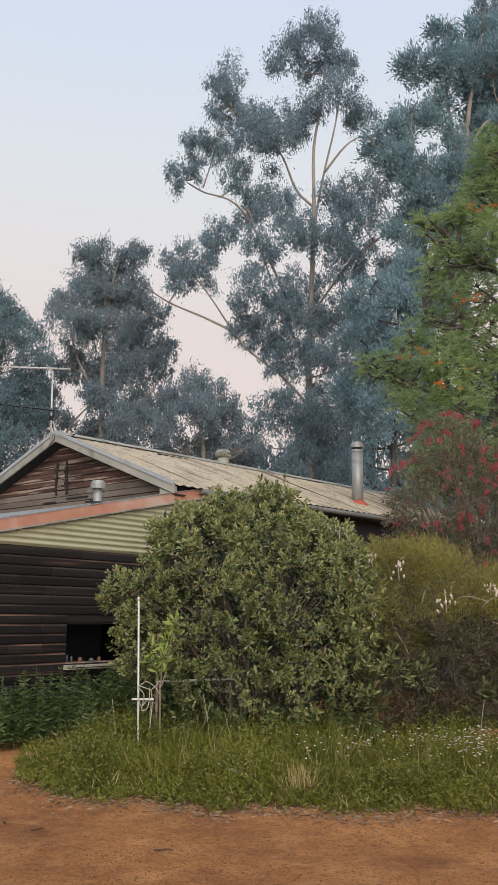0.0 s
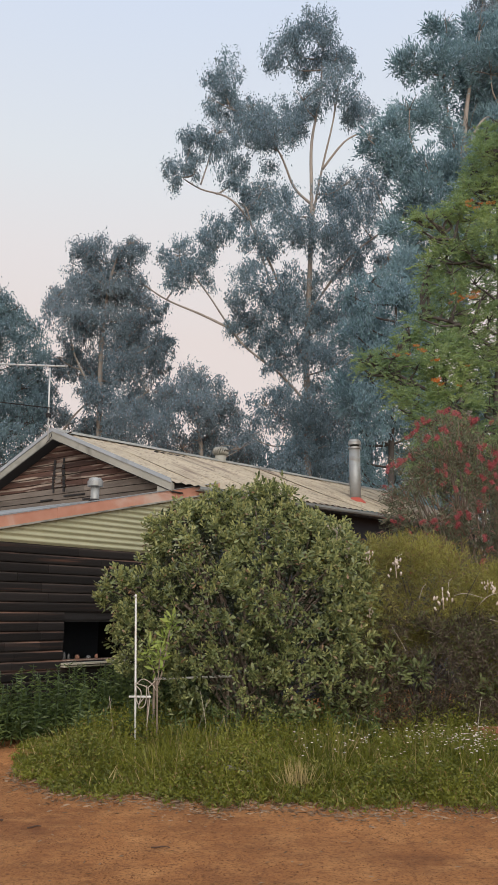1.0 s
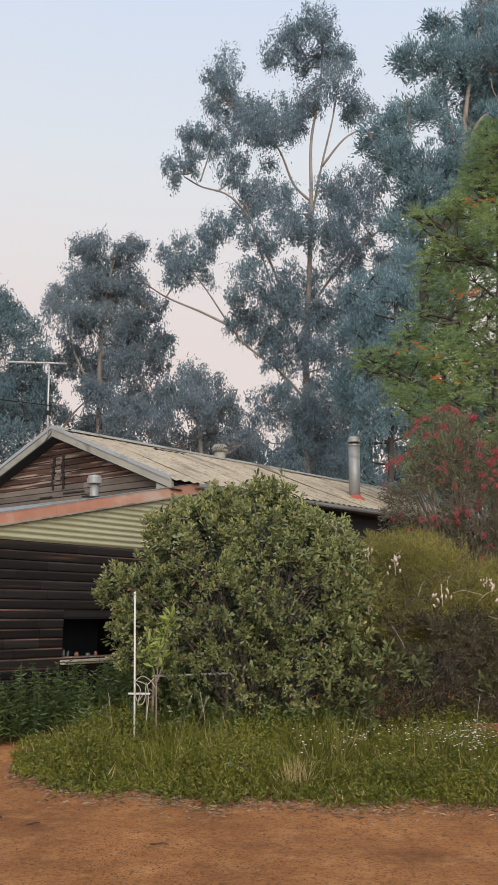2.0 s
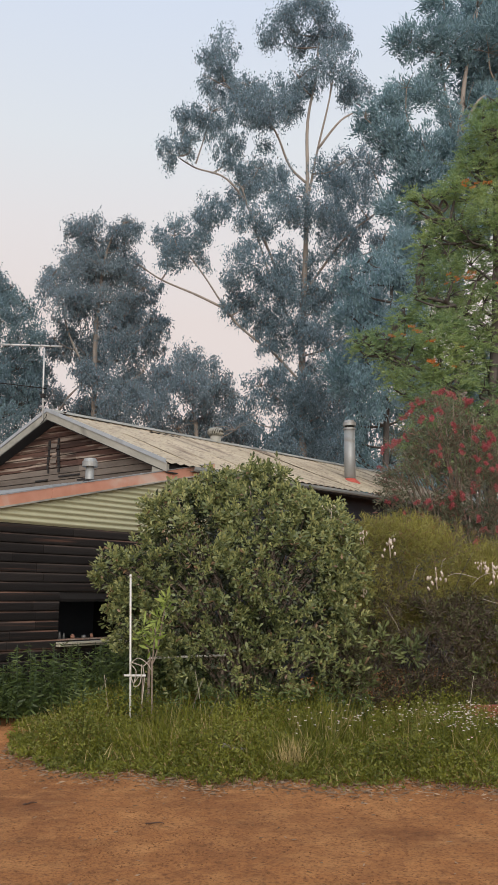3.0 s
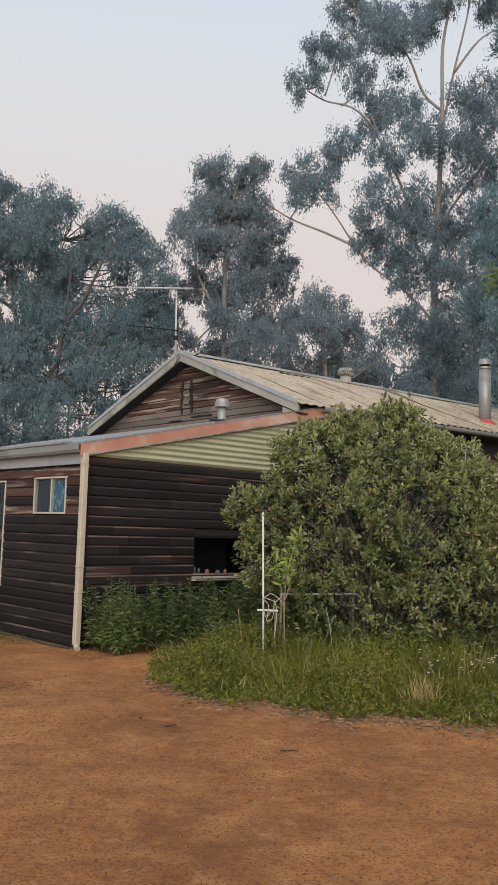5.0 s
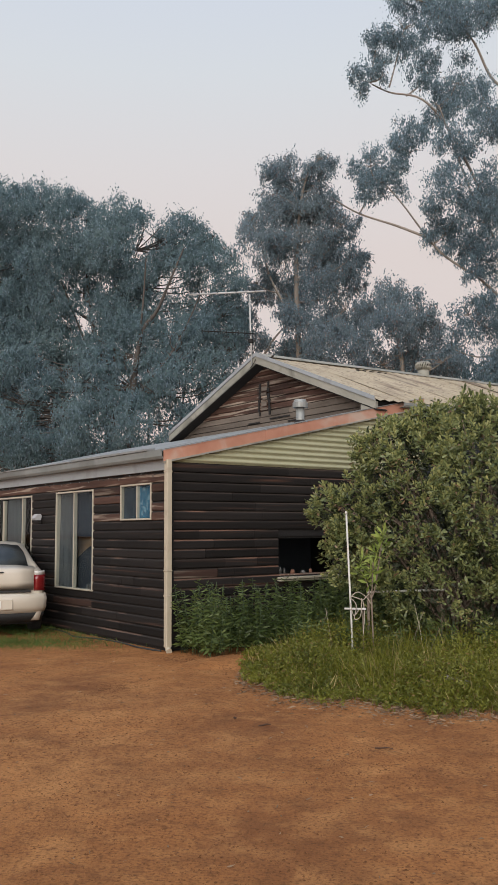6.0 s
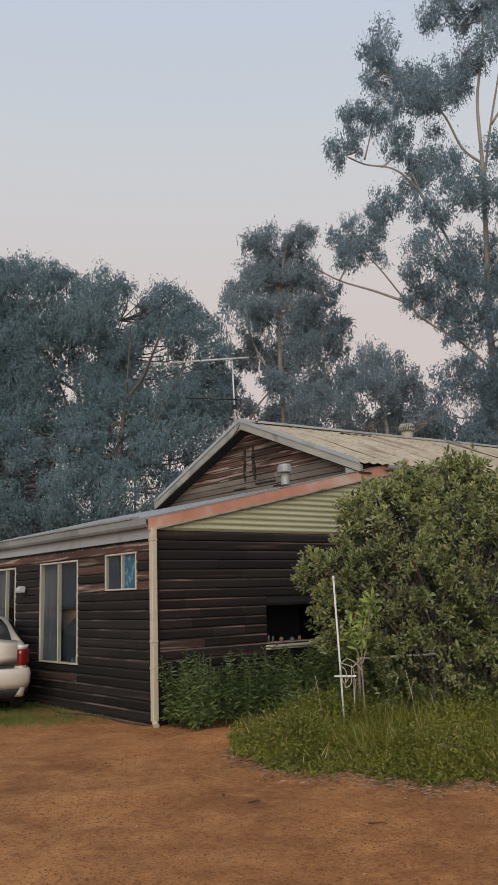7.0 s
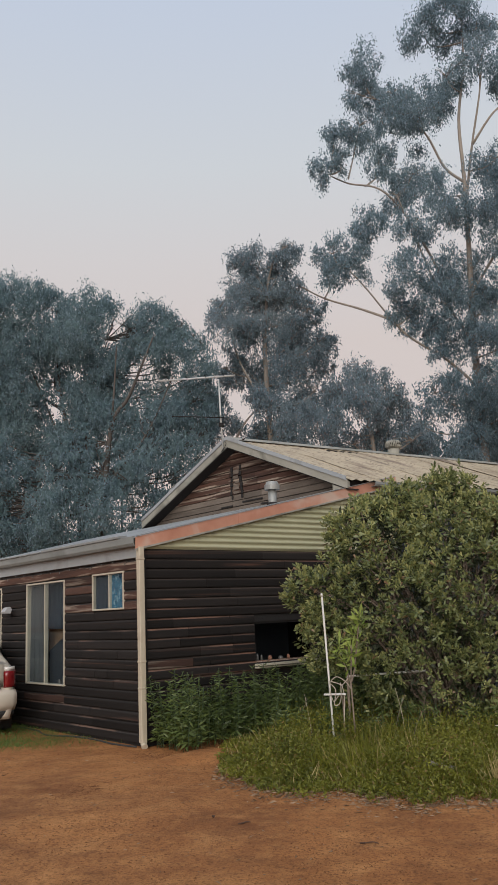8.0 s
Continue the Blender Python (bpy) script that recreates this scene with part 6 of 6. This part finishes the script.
# pale rail half hidden in the shrub
rail = thing("garden_rail", pose(-0.70, 10.75, 0), "pale horizontal pipe rail under the shrub", "rail")
part("bar", tube(bmesh.new(), [(-0.42, 0, 0.80), (0.55, 0.02, 0.84)], 0.014, 8), M_POLE, rail)
for x in (-0.40, 0.5):
    part("post", tube(bmesh.new(), [(x, 0.03, -0.05), (x, 0.03, 0.80)], 0.018, 8), M_TWIG, rail)

# fallen branch in the grass
log = thing("fallen_branch", pose(0.15, 8.35, 0), "grey fallen branch lying in the grass", "branch")
part("stem", tube(bmesh.new(), curve_pts([(-0.35, 0.3, 0.14), (-0.1, 0.15, 0.11), (0.18, 0.05, 0.06), (0.36, -0.02, 0.03)], 5), [0.034 - 0.001 * k for k in range(16)], 8), M_BARK, log)

# brick edging at the end of the bed
edging = thing("brick_edging", pose(2.62, 10.35, 0, 0, 0, 4), "low red brick garden edging", "edging")
bm = boxed(-0.112, 0.112, -0.052, 0.052, 0.0, 0.072, 0.006)
brick_mesh = mesh_of("brick", bm, M_BRICK)
er = random.Random(2)
for row in range(4):
    for k in range(7):
        o = part("brick", brick_mesh, None, edging)
        o.matrix_basis = pose(0.12 + k * 0.236 + (0.118 if row % 2 else 0), er.uniform(-0.006, 0.006), 0.002 + row * 0.082, 0, 0, er.uniform(-1.5, 1.5))
part("mortar", boxed(0.02, 1.72, -0.040, 0.04, 0.0, 0.318), M_STONE, edging)

# clay pad between the herbs and the grass
bm = bmesh.new()
bmesh.ops.create_grid(bm, x_segments=14, y_segments=14, size=0.5)
for v in bm.verts:
    r = math.hypot(v.co.x / 0.5, v.co.y / 0.5)
    v.co.z = 0.075 * max(0.0, 1 - r ** 2.5) + 0.008 * math.sin(v.co.x * 23) * math.sin(v.co.y * 19) - 0.012
    v.co.x *= 1.5
for f in bm.faces:
    f.smooth = True
o = part("dirt_mound", bm, M_DIRT)
o.matrix_basis = pose(-2.62, 10.05, 0.0, 0, 0, 40)
tagged(o, "low mound of red dirt beside the wall weeds", "ground", kind="structure")

# ---- litter, twigs and pebbles on the yard ----
g = np.random.default_rng(61)
def flat_ways(n, lift=0.12):
    a = g.uniform(0, math.tau, n)
    return np.stack([np.cos(a), np.sin(a), g.normal(size=n) * lift], 1)


def heights(x, y):
    return np.array([ground_height(p, q) for p, q in zip(x, y)])


n = 4600
x = g.uniform(-2.4, 5.0, n)
y = edge_y(x) - 0.14 + g.normal(size=n) * 0.24
me = leaves_mesh("leaf_litter", np.stack([x, y, heights(x, y) + 0.008], 1), flat_ways(n), 0.06 * g.uniform(0.4, 1.5, n), 0.014, L_LITTER, 0.3, 62)
tagged(part("leaf_litter", me), "grey-brown dead leaves along the grass edge", "leaf litter", kind="stuff")
n = 800
x, y = g.uniform(-7, 6, n), g.uniform(2.5, 10, n)
me = leaves_mesh("scattered_leaves", np.stack([x, y, heights(x, y) + 0.006], 1), flat_ways(n), 0.045 * g.uniform(0.3, 1.5, n), 0.010, L_LITTER, 0.3, 63)
tagged(part("scattered_leaves", me), "small dead leaves scattered over the dirt", "leaf litter", kind="stuff")


def pebbles(name, x, y, size, material, label):
    n = len(x)
    t = np.array([(1, 0, 0), (0, 1, 0), (-1, 0, 0), (0, -1, 0), (0, 0, 0.65)])
    s = size[:, None, None] * g.uniform(0.6, 1.3, (n, 5, 1))
    a = g.uniform(0, math.tau, n)
    rot = np.stack([np.stack([np.cos(a), -np.sin(a), 0 * a], 1), np.stack([np.sin(a), np.cos(a), 0 * a], 1), np.tile((0, 0, 1.0), (n, 1))], 1)
    gz = heights(x, y) - 0.001
    v = np.einsum("nij,nkj->nki", rot, t[None] * s) + np.stack([x, y, gz], 1)[:, None, :]
    me = bpy.data.meshes.new(name)
    tri = np.array([(0, 1, 4), (1, 2, 4), (2, 3, 4), (3, 0, 4)])
    fs = (tri[None] + 5 * np.arange(n)[:, None, None]).reshape(-1, 3)
    me.vertices.add(5 * n)
    me.vertices.foreach_set("co", v.astype(np.float32).ravel())
    me.loops.add(len(fs) * 3)
    me.loops.foreach_set("vertex_index", fs.astype(np.int32).ravel())
    me.polygons.add(len(fs))
    me.polygons.foreach_set("loop_start", np.arange(0, len(fs) * 3, 3, dtype=np.int32))
    me.update(calc_edges=True)
    me.materials.append(material)
    tagged(part(name, me), label, "gravel", kind="stuff")


n = 110000
y = 2.8 + 8.2 * g.random(n) ** 1.2
x = g.uniform(-0.62, 0.5, n) * (y + 2)
drift = np.array([noise.noise(Vector((p * 0.9, q * 0.9, 5.0))) + 0.5 * noise.noise(Vector((p * 3.0, q * 3.0, 2.0))) for p, q in zip(x, y)])
keep = g.random(n) < np.clip(0.35 + 1.1 * drift, 0.05, 1.0)
x, y = x[keep], y[keep]
n = len(x)
pebbles("gravel", x, y, 0.003 + 0.010 * g.random(n) ** 4, M_STONE, "fine red-brown gravel grains on the dirt")

# loose dark soil: a scrape in the yard and the foot of the wall weeds
M_SOIL = mat("dark_loose_soil", (0.07, 0.028, 0.013), (0.17, 0.07, 0.03), 0.95, 20.0, 90.0, 0.0, spec=0.08)
pebbles("soil_crumbs", -3.43 + g.normal(size=1600) * 0.15, 8.16 + g.normal(size=1600) * 0.24, 0.003 + 0.006 * g.random(1600) ** 2, M_SOIL, "dark loose soil crumbs in a shallow scrape")
along = g.uniform(0, 1, 1800)
pebbles("soil_crumbs", -3.6 + 1.3 * along + g.normal(size=1800) * 0.10, 10.2 - 0.55 * along + g.normal(size=1800) * 0.10, 0.003 + 0.006 * g.random(1800) ** 2, M_SOIL, "dark soil crumbs at the foot of the weeds")

# single sticks on the dirt
M_STICK = mat("dark_stick", (0.045, 0.022, 0.014), (0.09, 0.05, 0.03), 0.9, 20.0, 80.0, 0.2)
for (x, y, turn, l, r) in ((-0.57, 6.36, 4, 0.13, 0.010), (-1.57, 6.85, 38, 0.11, 0.012), (-1.86, 7.0, -60, 0.05, 0.014), (-0.6, 8.0, 35, 0.28, 0.009), (-0.35, 7.85, 160, 0.22, 0.007), (-1.3, 8.25, 25, 0.25, 0.012)):
    st = part("stick", tube(bmesh.new(), curve_pts([(-l / 2, 0.004, 0.004), (-l / 6, -0.006, 0.008), (l / 5, 0.007, 0.010), (l / 2, -0.004, 0.004)], 3), [r * (0.62 - 0.035 * k) for k in range(10)], 6), M_STICK)
    st.matrix_basis = pose(x, y, ground_height(x, y) + 0.002, 0, 0, turn)
    tagged(st, "short dark stick lying on the dirt", "stick", "sticks on the yard")

# ---- string of small lamps under the side fascia ----
string = thing("string_lights", HOUSE, "string of small pale bulbs under the fascia", "string lights")
sr = random.Random(12)
pts = [(-0.075, 0.15 + 0.16 * k, 2.385 - 0.03 * (k % 3 == 1) - sr.uniform(0, 0.025)) for k in range(50)]
part("wire", tube(bmesh.new(), pts, 0.003, 4), M_BACK, string)
bulb_bm = bmesh.new()
bmesh.ops.create_icosphere(bulb_bm, subdivisions=1, radius=0.011)
bulb_mesh = mesh_of("bulb", bulb_bm, M_FROST)
for q in pts[1::2]:
    o = part("bulb", bulb_mesh, None, string)
    o.matrix_basis = pose(q[0] - 0.004, q[1], q[2] - 0.010)

# black hose along the wall foot
hose = part("hose", tube(bmesh.new(), curve_pts([(-0.10, 0.05, 0.012), (-0.16, 0.5, 0.012), (-0.10, 1.1, 0.012), (-0.14, 1.7, 0.012), (-0.30, 2.2, 0.012), (-0.16, 2.8, 0.012), (-0.12, 3.6, 0.012)], 6), 0.012, 8), M_RUBBER)
hose.matrix_basis = HOUSE
tagged(hose, "black garden hose lying along the wall foot", "hose")

# tall dry stalks standing out of the grass
g2 = random.Random(71)
for x, y, h in ((2.55, 9.6, 0.72), (2.0, 9.9, 0.45), (-0.55, 10.3, 0.62), (-0.42, 10.3, 0.70), (-1.45, 10.1, 0.66), (-1.6, 10.3, 0.6), (-0.3, 9.7, 0.5), (0.6, 9.9, 0.48)):
    bm = tube(bmesh.new(), curve_pts([(0, 0, -0.02), (g2.uniform(-0.05, 0.05), 0, h * 0.5), (g2.uniform(-0.15, 0.15), 0, h)], 4), [0.005 - 0.0003 * k for k in range(9)], 5)
    o = part("stalk", bm, M_ROPE if h > 0.65 else M_TWIG)
    o.matrix_basis = pose(x, y, 0)
    tagged(o, "tall thin dry stalk standing in the grass", "stalk", "dry stalks")
